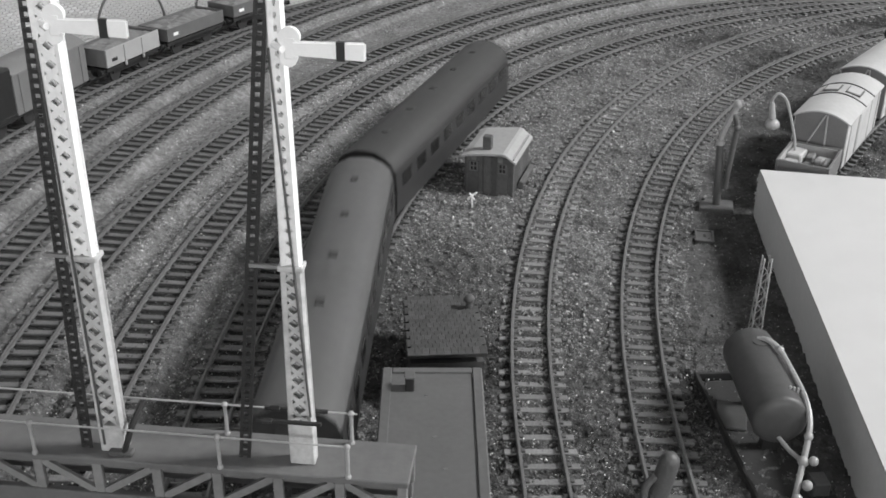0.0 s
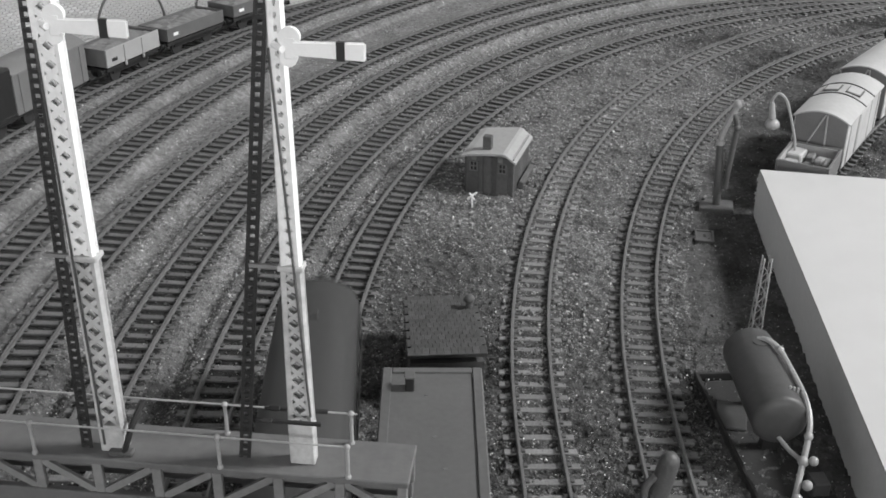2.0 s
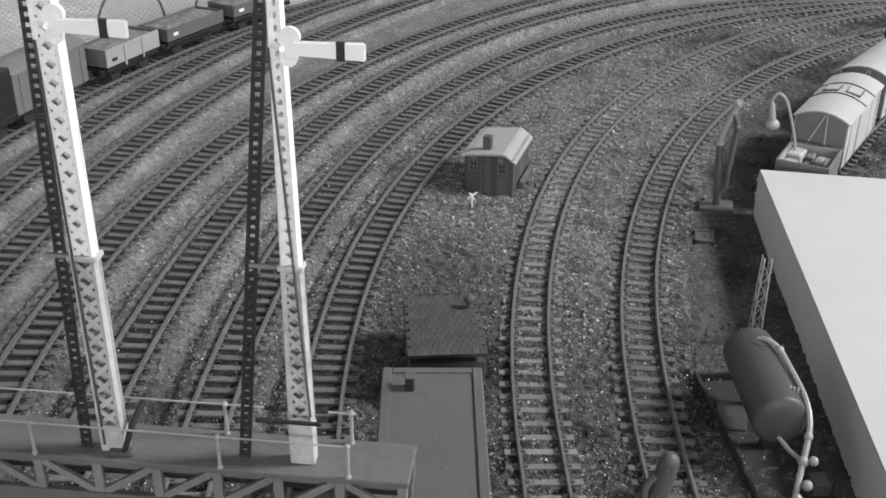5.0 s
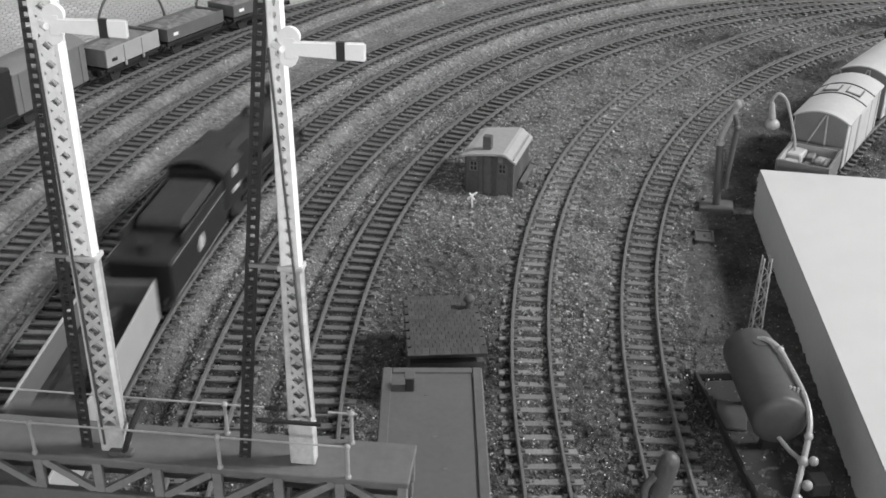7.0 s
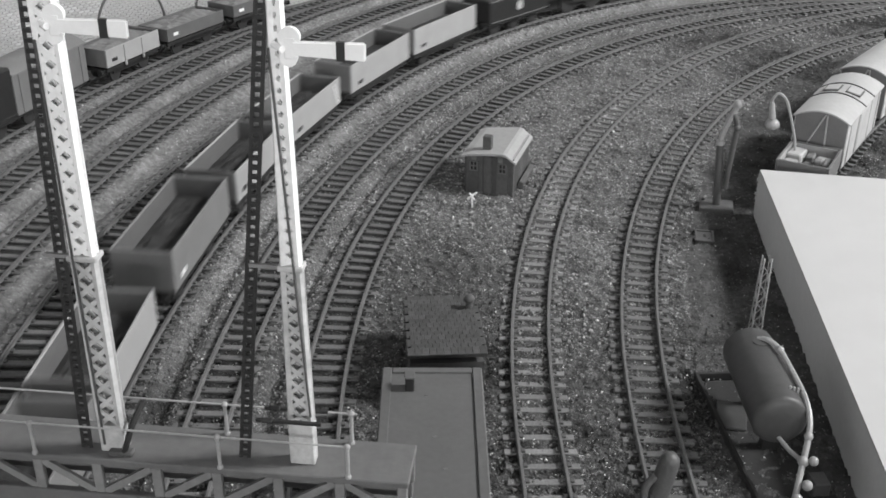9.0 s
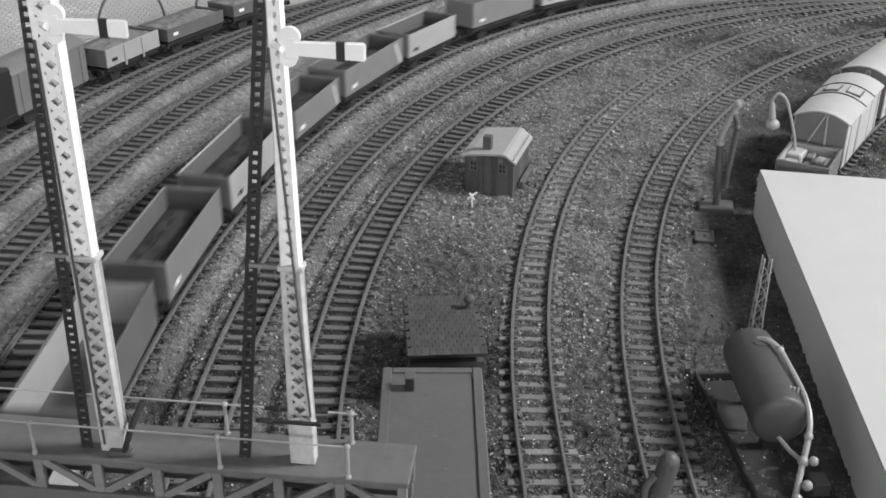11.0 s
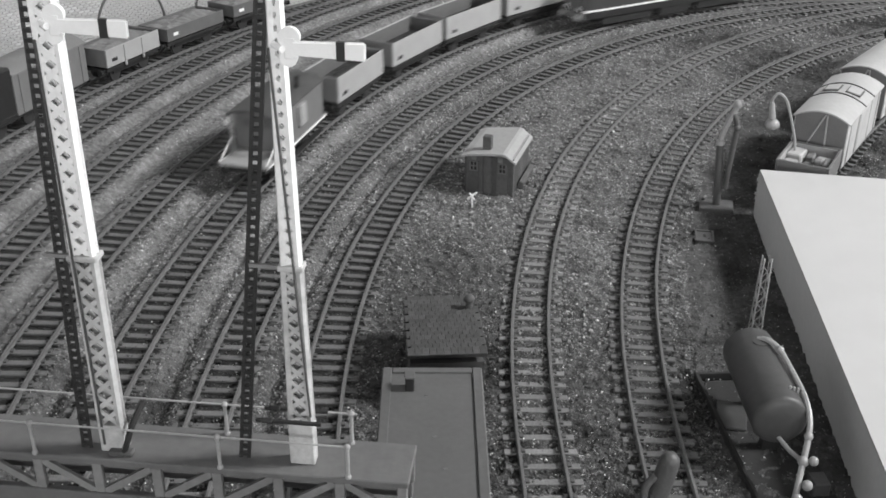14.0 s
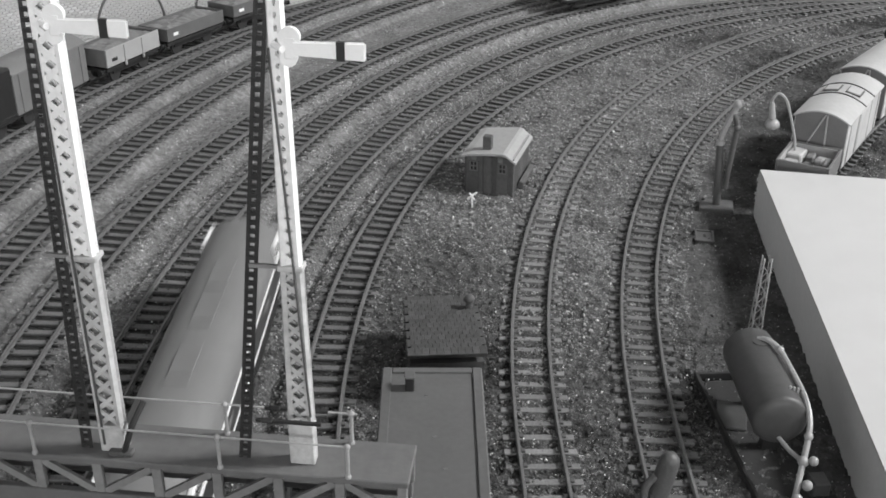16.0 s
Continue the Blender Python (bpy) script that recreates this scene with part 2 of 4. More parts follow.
def room():
    x0, x1, y0, y1, z0, z1 = [v * 1000 for v in ROOM]
    w0, w1, v0, v1 = [v * 1000 for v in WIN]
    t, cx, cy = 100, (x0 + x1) / 2, (y0 + y1) / 2
    bm = bmesh.new(); box(bm, (cx, cy, z0 - t / 2), (x1 - x0, y1 - y0, t)); structure("floor", bm, M_ROOMFLOOR, "plain grey floor of the layout room", "floor")
    lx, ly, lw = [v * 1000 for v in SKYLIGHT]
    e = lw / 2 + 40
    bm = bmesh.new()
    box(bm, ((x0 + lx - e) / 2, cy, z1 + t / 2), (lx - e - x0, y1 - y0, t)); box(bm, ((lx + e + x1) / 2, cy, z1 + t / 2), (x1 - lx - e, y1 - y0, t))
    box(bm, (lx, (y0 + ly - e) / 2, z1 + t / 2), (2 * e, ly - e - y0, t)); box(bm, (lx, (ly + e + y1) / 2, z1 + t / 2), (2 * e, y1 - ly - e, t))
    structure("ceiling", bm, M_ROOMWALL, "plain pale painted ceiling", "ceiling")
    h, zc = z1 - z0, (z0 + z1) / 2
    for n, c, s in (("wall_north", (cx, y1 + t / 2, zc), (x1 - x0, t, h)), ("wall_east", (x1 + t / 2, cy, zc), (t, y1 - y0, h)),
                    ("wall_west", (x0 - t / 2, cy, zc), (t, y1 - y0, h))):
        bm = bmesh.new(); box(bm, c, s); structure(n, bm, M_ROOMWALL, "plain pale painted room wall", "wall")
    bm = bmesh.new()
    yc = y0 - t / 2
    box(bm, (cx, yc, (z0 + v0) / 2), (x1 - x0, t, v0 - z0)); box(bm, (cx, yc, (v1 + z1) / 2), (x1 - x0, t, z1 - v1))
    box(bm, ((x0 + w0) / 2, yc, (v0 + v1) / 2), (w0 - x0, t, v1 - v0)); box(bm, ((w1 + x1) / 2, yc, (v0 + v1) / 2), (x1 - w1, t, v1 - v0))
    structure("wall_south", bm, M_ROOMWALL, "plain pale room wall with a wide window", "wall")
    bm = bmesh.new()
    for x in (w0, w1):
        box(bm, (x, yc, (v0 + v1) / 2), (40, 60, v1 - v0 + 40))
    for z in (v0, v1):
        box(bm, ((w0 + w1) / 2, yc, z), (w1 - w0 - 40, 60, 40))
    structure("window_1", bm, M_WHITE, "white painted frame of a wide window", "window")
    bm = bmesh.new()
    for d in (-1, 1):
        box(bm, (lx + d * (lw / 2 + 20), ly, z1 + t / 2 - 5), (40, lw + 80, t)); box(bm, (lx, ly + d * (lw / 2 + 20), z1 + t / 2 - 5), (lw, 40, t))
    structure("window_2", bm, M_WHITE, "white frame of a small square roof light", "window")


room()

BASE = (-900.0, 2300.0, -2350.0, 1750.0)


# how dark and how deep the bed of each line is: the two inner lines are filled to the sleepers' tops
# the darkness paints the shade of the gaps between sleepers into the bed
BED = {"a": (0.4, -0.2), "b": (0.0, -0.35), "c": (0.95, 1.0), "d": (1.0, 1.0), "e": (1.0, 1.0), "f": (1.0, 1.0), "g": (1.0, 1.0), "h": (0.9, 1.0), "i": (0.9, 1.0), "j": (0.6, 0.8)}
# oily and sooty places on the ground: centre x, y, reach in x and y, strength
SMUDGES = ((258, 940, 75, 70, 1.2), (296, 872, 80, 80, 1.5), (410, 1040, 100, 110, 1.4), (106, 396, 36, 75, 1.2), (158, 545, 40, 80, 1.0))
CELL = 2.0
GX, GY = np.arange(-420, 460, CELL), np.arange(240, 1190, CELL)


def ground_maps():
    """Over the seen ground: height in mm, darkness of the soil with painted shade, and how far a place lies in a sunken
    bed.
    """
    lx = np.concatenate([LINE[k].x[480:760:2] for k in BED])
    ly = np.concatenate([LINE[k].y[480:760:2] for k in BED])
    dark = np.concatenate([np.full(140, v[0]) for v in BED.values()])
    deep = np.concatenate([np.full(140, v[1]) for v in BED.values()])
    H, C, F = (np.zeros((len(GY), len(GX))) for _ in range(3))
    xa = np.interp(GY, LINE["a"].y[520:800], LINE["a"].x[520:800])
    xd = np.interp(GY, LINE["d"].y[500:900], LINE["d"].x[500:900])
    xc = np.interp(GY, LINE["c"].y[500:900], LINE["c"].x[500:900])
    for j, y in enumerate(GY):
        d = np.hypot(lx[:, None] - GX[None], ly[:, None] - y)
        near = d.argmin(0)
        dist = d.min(0)
        for i, x in enumerate(GX):
            p = Vector((x * 0.012, y * 0.012, 0.0))
            n1, n4, n14 = noise.noise(p), noise.noise(p * 4), noise.noise(p * 14)
            f = min(max((13.6 + 2.0 * n14 - dist[i]) / 3.0, 0.0), 1.0)
            e = x - xa[j]
            yard = min(max((e - 20 + 14 * n1 + 8 * n14) / 22, 0), 1) * min(max((112 + max(0, y - 680) * 0.35 - e + 12 * n4) / 20, 0), 1) * (0.95 + 0.4 * n4)
            mid = max(0.0, 1 - math.hypot((x - 2) / 75, (y - 415) / 160)) * (1.3 + 0.8 * n4) if x > xd[j] + 20 else 0.0
            fall = min(max((dist[i] - 17.0 + 1.5 * n14) / 7.0, 0.0), 1.0) if x < xc[j] - 4 else 0.0
            H[j, i] = GROUND_Z + 1.0 + (0.5 if x < xc[j] + 18 else 0.0) * (dist[i] < 19) - 3.6 * fall * fall * (3 - 2 * fall) - 1.0 * f * deep[near[i]] + 0.5 * n1 + 0.3 * n4 + (1.7 + 0.8 * n4 if x > xc[j] + 15 else 0.3) * (1 - 0.6 * f) * (0.8 * n14 + 1.1 * noise.noise(p * 27))
            far = min(max((e - 30 + 16 * n4) / 70, 0), 1) * min(max((y - 490) / 110, 0), 1) * (0.8 + 0.35 * n4)
            smudge = max(k * max(0.0, 1 - math.hypot((x - cx) / rx, (y - cy) / ry)) for cx, cy, rx, ry, k in SMUDGES) * (1.0 + 0.7 * n4 + 0.4 * n14)
            # the two ramps towards low y put the dimmer near light into the colour
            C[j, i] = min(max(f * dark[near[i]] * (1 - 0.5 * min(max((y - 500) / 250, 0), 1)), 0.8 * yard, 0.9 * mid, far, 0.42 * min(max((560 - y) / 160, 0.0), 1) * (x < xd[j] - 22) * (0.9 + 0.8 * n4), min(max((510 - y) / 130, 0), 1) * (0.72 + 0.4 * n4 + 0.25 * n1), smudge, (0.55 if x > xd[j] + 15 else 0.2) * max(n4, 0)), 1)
            F[j, i] = abs(f * deep[near[i]])
    return H, C, F


GH, GC, GF = ground_maps()


def lookup(grid, x, y):
    """Values of a ground map at many places."""
    u, v = (x - GX[0]) / CELL, (y - GY[0]) / CELL
    i, j = np.clip(u.astype(int), 0, len(GX) - 2), np.clip(v.astype(int), 0, len(GY) - 2)
    u, v = u - i, v - j
    return (grid[j, i] * (1 - u) + grid[j, i + 1] * u) * (1 - v) + (grid[j + 1, i] * (1 - u) + grid[j + 1, i + 1] * u) * v


def ground():
    # the seen part is fine and uneven, the rest of the board is flat and coarse; one sheet
    xs = [BASE[0], -700, -520] + list(GX) + [520, 700, 1100, 1700, BASE[1]]
    ys = [BASE[2], -1200, -300, 60] + list(GY) + [1300, 1500, BASE[3]]
    Z, C = np.full((len(ys), len(xs)), GROUND_Z), np.full((len(ys), len(xs)), 0.3)
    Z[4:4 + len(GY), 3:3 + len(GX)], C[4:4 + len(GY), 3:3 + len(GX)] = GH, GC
    # between the stones the ground is darkened: crevice shade put into its colour
    for j, y in enumerate(GY):
        xd = np.interp(y, LINE["d"].y[500:900], LINE["d"].x[500:900])
        C[4 + j, 3:3 + len(GX)] = np.where(GX > xd + 15, np.maximum(GC[j], np.minimum(GC[j] + 0.4, 0.72)), GC[j])
    verts = [(x * MM, y * MM, Z[j, i] * MM) for j, y in enumerate(ys) for i, x in enumerate(xs)]
    n = len(xs)
    faces = [(j * n + i, j * n + i + 1, (j + 1) * n + i + 1, (j + 1) * n + i) for j in range(len(ys) - 1) for i in range(n - 1)]
    me = bpy.data.meshes.new("ground")
    me.from_pydata(verts, [], faces)
    me.attributes.new("cinder_shade", 'FLOAT', 'POINT').data.foreach_set("value", C.ravel())
    me.materials.append(M_GROUND)
    me.shade_smooth()
    tagged(new("ground", me), "grey ballast and dirt ground of a model railway", "ground", kind="structure")
    tb = thing("baseboard", at(0, 0), "timber trestle baseboard under the model railway", "table")
    cx, cy = (BASE[0] + BASE[1]) / 2, (BASE[2] + BASE[3]) / 2
    quick("board", M_TIMBER, tb, box, (cx, cy, -26), (BASE[1] - BASE[0], BASE[3] - BASE[2], 24), 2)
    for x in (BASE[0] + 80, cx, BASE[1] - 80):
        for y in (BASE[2] + 80, cy, BASE[3] - 80):
            quick("leg", M_TIMBER, tb, box, (x, y, -494), (60, 60, 912), 3)


ground()


def stones(name, label, count, rmin, rmax, lift, keep_fn, seed, material=M_STONE):
    """Loose ballast: many small angular stones."""
    rng = np.random.default_rng(seed)
    base = np.array([(1, 0, 0), (-0.5, 0.87, 0), (-0.5, -0.87, 0), (0.1, 0, 0.85), (0, 0.1, -0.6)])
    tri = np.array([(0, 1, 3), (1, 2, 3), (2, 0, 3), (1, 0, 4), (2, 1, 4), (0, 2, 4)])
    Y = 275 + (1120 - 275) * rng.uniform(0, 1, count) ** 1.35
    X = rng.uniform(-0.5, 0.52, count) * (Y * 0.9 + 140)
    ok = (X > -400) & (X < 440)
    X, Y = X[ok], Y[ok]
    xa = np.interp(Y, LINE["a"].y[520:800], LINE["a"].x[520:800])
    xd = np.interp(Y, LINE["d"].y[500:900], LINE["d"].x[500:900])
    xf = np.interp(Y, LINE["f"].y[500:900], LINE["f"].x[500:900])
    f, c, z = lookup(GF, X, Y), lookup(GC, X, Y), lookup(GH, X, Y)
    ok = rng.uniform(0, 1, len(X)) < keep_fn(X, Y, xa, xd, f, c) * np.where(X < xf + 10, 0.1, 1.0)
    X, Y, z, f, c = X[ok], Y[ok], z[ok], f[ok], c[ok]
    n = len(X)
    r = (rmin + (rmax - rmin) * rng.uniform(0, 1, n) ** 1.8) * np.where(rng.uniform(0, 1, n) < 0.1, 1.9, 1.0)
    a = rng.uniform(0, 6.283, n)
    q = base[None] * rng.uniform(0.65, 1.35, (n, 5, 3)) * r[:, None, None]
    ca, sa = np.cos(a)[:, None], np.sin(a)[:, None]
    P = np.stack([q[..., 0] * ca - q[..., 1] * sa + X[:, None], q[..., 0] * sa + q[..., 1] * ca + Y[:, None], q[..., 2] + (z + 0.05 * r + lift * rng.uniform(0, 1, n) * f)[:, None]], -1).reshape(-1, 3)
    T = (tri[None] + 5 * np.arange(n)[:, None, None]).reshape(-1)
    me = bpy.data.meshes.new(name)
    me.vertices.add(len(P))
    me.vertices.foreach_set("co", (P * MM).ravel())
    me.loops.add(len(T))
    me.loops.foreach_set("vertex_index", T.astype(np.int32))
    me.polygons.add(len(T) // 3)
    me.polygons.foreach_set("loop_start", np.arange(0, len(T), 3, dtype=np.int32))
    me.update(calc_edges=True)
    me.attributes.new("cinder_shade", 'FLOAT', 'POINT').data.foreach_set("value", np.repeat(np.clip(c * 0.9, 0, 0.9), 5))
    me.materials.append(material)
    tagged(new(name, me), label, "gravel", kind="stuff")


stones("ballast_stones", "loose grey ballast stones strewn thickly over the ground", 430000, 0.28, 0.95, 0.6,
       lambda X, Y, xa, xd, f, c: np.where((X > xa + 26) & (X < xa + 125), 0.10, np.where(X > xd - 14, 0.8, 0.7)) * np.clip(1 - 0.75 * f * (X < xd + 60), 0.1, 1) * np.clip(1.15 - 0.5 * c, 0, 1), 4)
stones("track_grit", "fine grit lying between and over the sleepers", 120000, 0.3, 0.7, 1.9,
       lambda X, Y, xa, xd, f, c: 0.5 * (f > 0.5), 9)
# pale specks stand in for the sparkle of light on the ballast
stones("pale_chippings", "sparse pale specks painted as glints among the ballast", 26000, 0.22, 0.5, 1.2,
       lambda X, Y, xa, xd, f, c: np.where((X > xa + 20) & (X < xa + 125), 0.25, np.where(X > xd - 60, 0.8, 0.5)) * (1 - 0.6 * f), 21, M_GLINT)


# ---- signal gantry ----
def lattice_post(g, x, y, z0, z1, w0, w1, lean, foot=9.0):
    """A tapered lattice post, broader than deep, on a plinth; lean: how far its top stands aside."""
    corners = [(-1, -0.45), (1, -0.45), (1, 0.45), (-1, 0.45)]
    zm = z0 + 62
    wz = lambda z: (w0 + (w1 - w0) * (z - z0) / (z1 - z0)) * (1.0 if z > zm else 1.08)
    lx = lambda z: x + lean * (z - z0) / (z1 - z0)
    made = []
    # the lower length has a darker, more blotched white than the upper
    for lo_, hi_, web, label in ((z0 + foot, zm, 0.46, "lower lattice length in dull blotched white paint"), (zm, z1, 0.62, "upper lattice length in white paint")):
        bm = bmesh.new()
        for a, b in corners:
            bar(bm, (lx(lo_) + a * wz(lo_ + .1), y + b * wz(lo_ + .1), lo_), (lx(hi_) + a * wz(hi_), y + b * wz(hi_), hi_), 1.5, 1.3)
        z = lo_
        while z < hi_ - 2.5:
            zn = min(z + max(wz(z), 1.7) * 1.75, hi_)
            for i in range(4):
                (a, b), (c, d) = corners[i], corners[(i + 1) % 4]
                u, v = wz(z + .1), wz(zn)
                bar(bm, (lx(z) + a * u, y + b * u, z), (lx(zn) + c * v, y + d * v, zn), 0.5, web * u)
                bar(bm, (lx(z) + c * u, y + d * u, z), (lx(zn) + a * v, y + b * v, zn), 0.5, web * u)
            z = zn
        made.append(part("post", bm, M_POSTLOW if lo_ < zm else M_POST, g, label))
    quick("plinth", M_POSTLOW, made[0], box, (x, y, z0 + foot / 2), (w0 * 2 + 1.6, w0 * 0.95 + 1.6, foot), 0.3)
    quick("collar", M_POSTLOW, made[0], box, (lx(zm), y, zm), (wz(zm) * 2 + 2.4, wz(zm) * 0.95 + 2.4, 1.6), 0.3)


def signal_arm(g, x, y, z, length):
    bm = bmesh.new()
    rod(bm, (x + 4.4, y - 4.6, z + 2.4), (x + 4.4, y - 2.8, z + 2.4), 2.6, 2.4, 14)
    rod(bm, (x + 4.0, y - 4.4, z - 2.4), (x + 4.0, y - 2.8, z - 2.4), 2.1, 1.9, 14)
    box(bm, (x + 4.4, y - 3.9, z), (3.6, 1.6, 6.0), 0.7)
    spec = part("spectacle", bm, M_WHITE, g, "white cast spectacle plate", smooth=True)
    rod_bm = bmesh.new()
    rod(rod_bm, (x, y - 2, z), (x + 3, y - 5.5, z), 0.8)
    part("pivot", rod_bm, M_WHITE, g)
    bm = bmesh.new()
    loft(bm, [[(x + 5, y - 5, z - 1.6), (x + 5, y - 4.2, z - 1.6), (x + 5, y - 4.2, z + 1.8), (x + 5, y - 5, z + 1.8)],
              [(x + 5 + length, y - 5, z - 2.4), (x + 5 + length, y - 4.2, z - 2.4), (x + 5 + length, y - 4.2, z + 2.0), (x + 5 + length, y - 5, z + 2.0)]])
    bmesh.ops.bevel(bm, geom=list(bm.edges), offset=0.35, segments=2, affect='EDGES')
    arm = part("signal_arm", bm, M_WHITE, g, "white semaphore arm with a black stripe")
    quick("stripe", M_BLACK, arm, box, (x + 5 + length * 0.66, y - 4.6, z - 0.2), (2.0, 1.1, 4.4))


def ladder(g, p, q, w=3.0):
    p, q = Vector(p), Vector(q)
    bm = bmesh.new()
    for sx in (-w / 2, w / 2):
        bar(bm, p + Vector((sx, 0, 0)), q + Vector((sx, 0, 0)), 1.0, 1.0)
    n = int((q - p).length / 2.5)
    for i in range(n):
        c = p.lerp(q, (i + 0.5) / n)
        bar(bm, c + Vector((-w / 2, 0, 0)), c + Vector((w / 2, 0, 0)), 1.1, 1.1)
    part("ladder", bm, M_BLACK, g, "black iron ladder")


def gantry():
    Z = 80.0
    g = thing("signal_gantry", at(-8, 240.5, 0, -6.2), "grey signal gantry with white lattice semaphore posts spanning the tracks", "signal gantry")
    quick("deck", M_DECK, g, box, (-170, 0, Z - 1.0), (340, 17.6, 2.0), 0.3, label="grey planked walkway deck")
    for y in (-7.6, 7.6):
        quick("top_chord", M_DECK, g, box, (-170, y * 0.8, Z - 3.2), (338, 1.8, 2.2), 0.2)
        quick("bottom_chord", M_DECK, g, box, (-170, y, Z - 15), (338, 2.6, 5.4), 0.3)
        for i in range(19):
            x = -1.9 - i * 17.5
            quick("upright", M_GIRDER, g, box, (x, y, Z - 7.2), (2.8, 1.8, 10.2), 0.2)
            bm = bmesh.new()
            a, b = (x - 16.0, x - 1.6) if (i in (0, 5, 6) or i > 8) == (y < 0) else (x - 1.6, x - 16.0)
            bar(bm, (a, y, Z - 2.6), (b, y, Z - 12.0), 1.2, 2.2)
            part("brace", bm, M_GIRDER, g)
    for x in (-3.5, -336):
        for y in (-7.0, 7.0):
            quick("leg", M_GIRDER, g, box, (x, y, 28.8), (4, 4, 66.4), 0.3)
        for z in (8, 28, 48):
            bm = bmesh.new()
            bar(bm, (x, -5.2, z), (x, 5.2, z + 16), 1.2, 1.2)
            part("leg_brace", bm, M_GIRDER, g)
    for px, py, top in ((-85.2, -3.0, 240), (-30.6, -2.0, 240)):
        left = px < -50
        lattice_post(g, px, py, Z, top, 2.75 if left else 2.75, 2.6 if left else 0.85, 0.0, 9.0 if left else 13.5)
        signal_arm(g, px - 0.4 if left else px - 0.4, py, 204.2 if left else 200.7, 17.0)
        ladder(g, (px - (8.4 if left else 17.0), py - 0.5, Z), (px - (4.2 if left else 0.4), py + 1.5, 240), 2.3)
        bm = bmesh.new()
        rod(bm, (px + (-2 if left else 3.2), py - 2.6, Z + (3 if left else 17)), (px + (-2.5 if left else -1.6), py - 2.4, 200), 0.35, n=6)
        part("signal_rod", bm, M_GREYMETAL, g, "thin operating rod")
        for z in (Z + 62,):
            bm = bmesh.new()
            bar(bm, (px - 11, py - 0.6, z), (px - 2, py - 0.6, z), 1.0, 1.0)
            part("ladder_stay", bm, M_GIRDER, g)
    # balance levers by the post
    for dy, dz in ((-5.0, 16.5), (3.5, 14.5)):
        bm = bmesh.new()
        bar(bm, (-42, -2 + dy, Z + dz), (-24, -2 + dy, Z + dz), 0.9, 0.9)
        box(bm, (-39, -2 + dy, Z + dz), (4.0, 1.6, 1.8), 0.7)
        box(bm, (-28, -2 + dy, Z + dz), (3.0, 1.2, 1.3), 0.4)
        part("balance_lever", bm, M_BLACK, g, "black balance lever")
    bm = bmesh.new()
    pipe(bm, [(-82, -6, Z), (-80.5, -6, Z + 4), (-79, -4, Z + 9), (-77.5, 2, Z + 13)], 0.9)
    part("crank", bm, M_UNDER, g)
    quick("crank_foot", M_GREYMETAL, g, box, (-82.5, -5.6, Z + 0.8), (7, 3, 1.6), 0.4)
    for side, xs in ((-8.2, (-16.8, -53.1, -107, -160, -215)), (6.9, (-18.6, -55.5, -150, -200))):
        for x in xs:
            bm = bmesh.new()
            rod(bm, (x, side, Z), (x, side, Z + 10.5), 0.55)
            ball(bm, (x, side, Z + 10.5), 0.95)
            ball(bm, (x, side, Z + 0.3), 0.9)
            part("stanchion", bm, M_PALEMETAL, g, smooth=True)
        bm = bmesh.new()
        rod(bm, (-16.8, side, Z + 10.5), (-330, side, Z + 10.8), 0.3, n=6)
        part("handrail", bm, M_WIRE, g)


gantry()


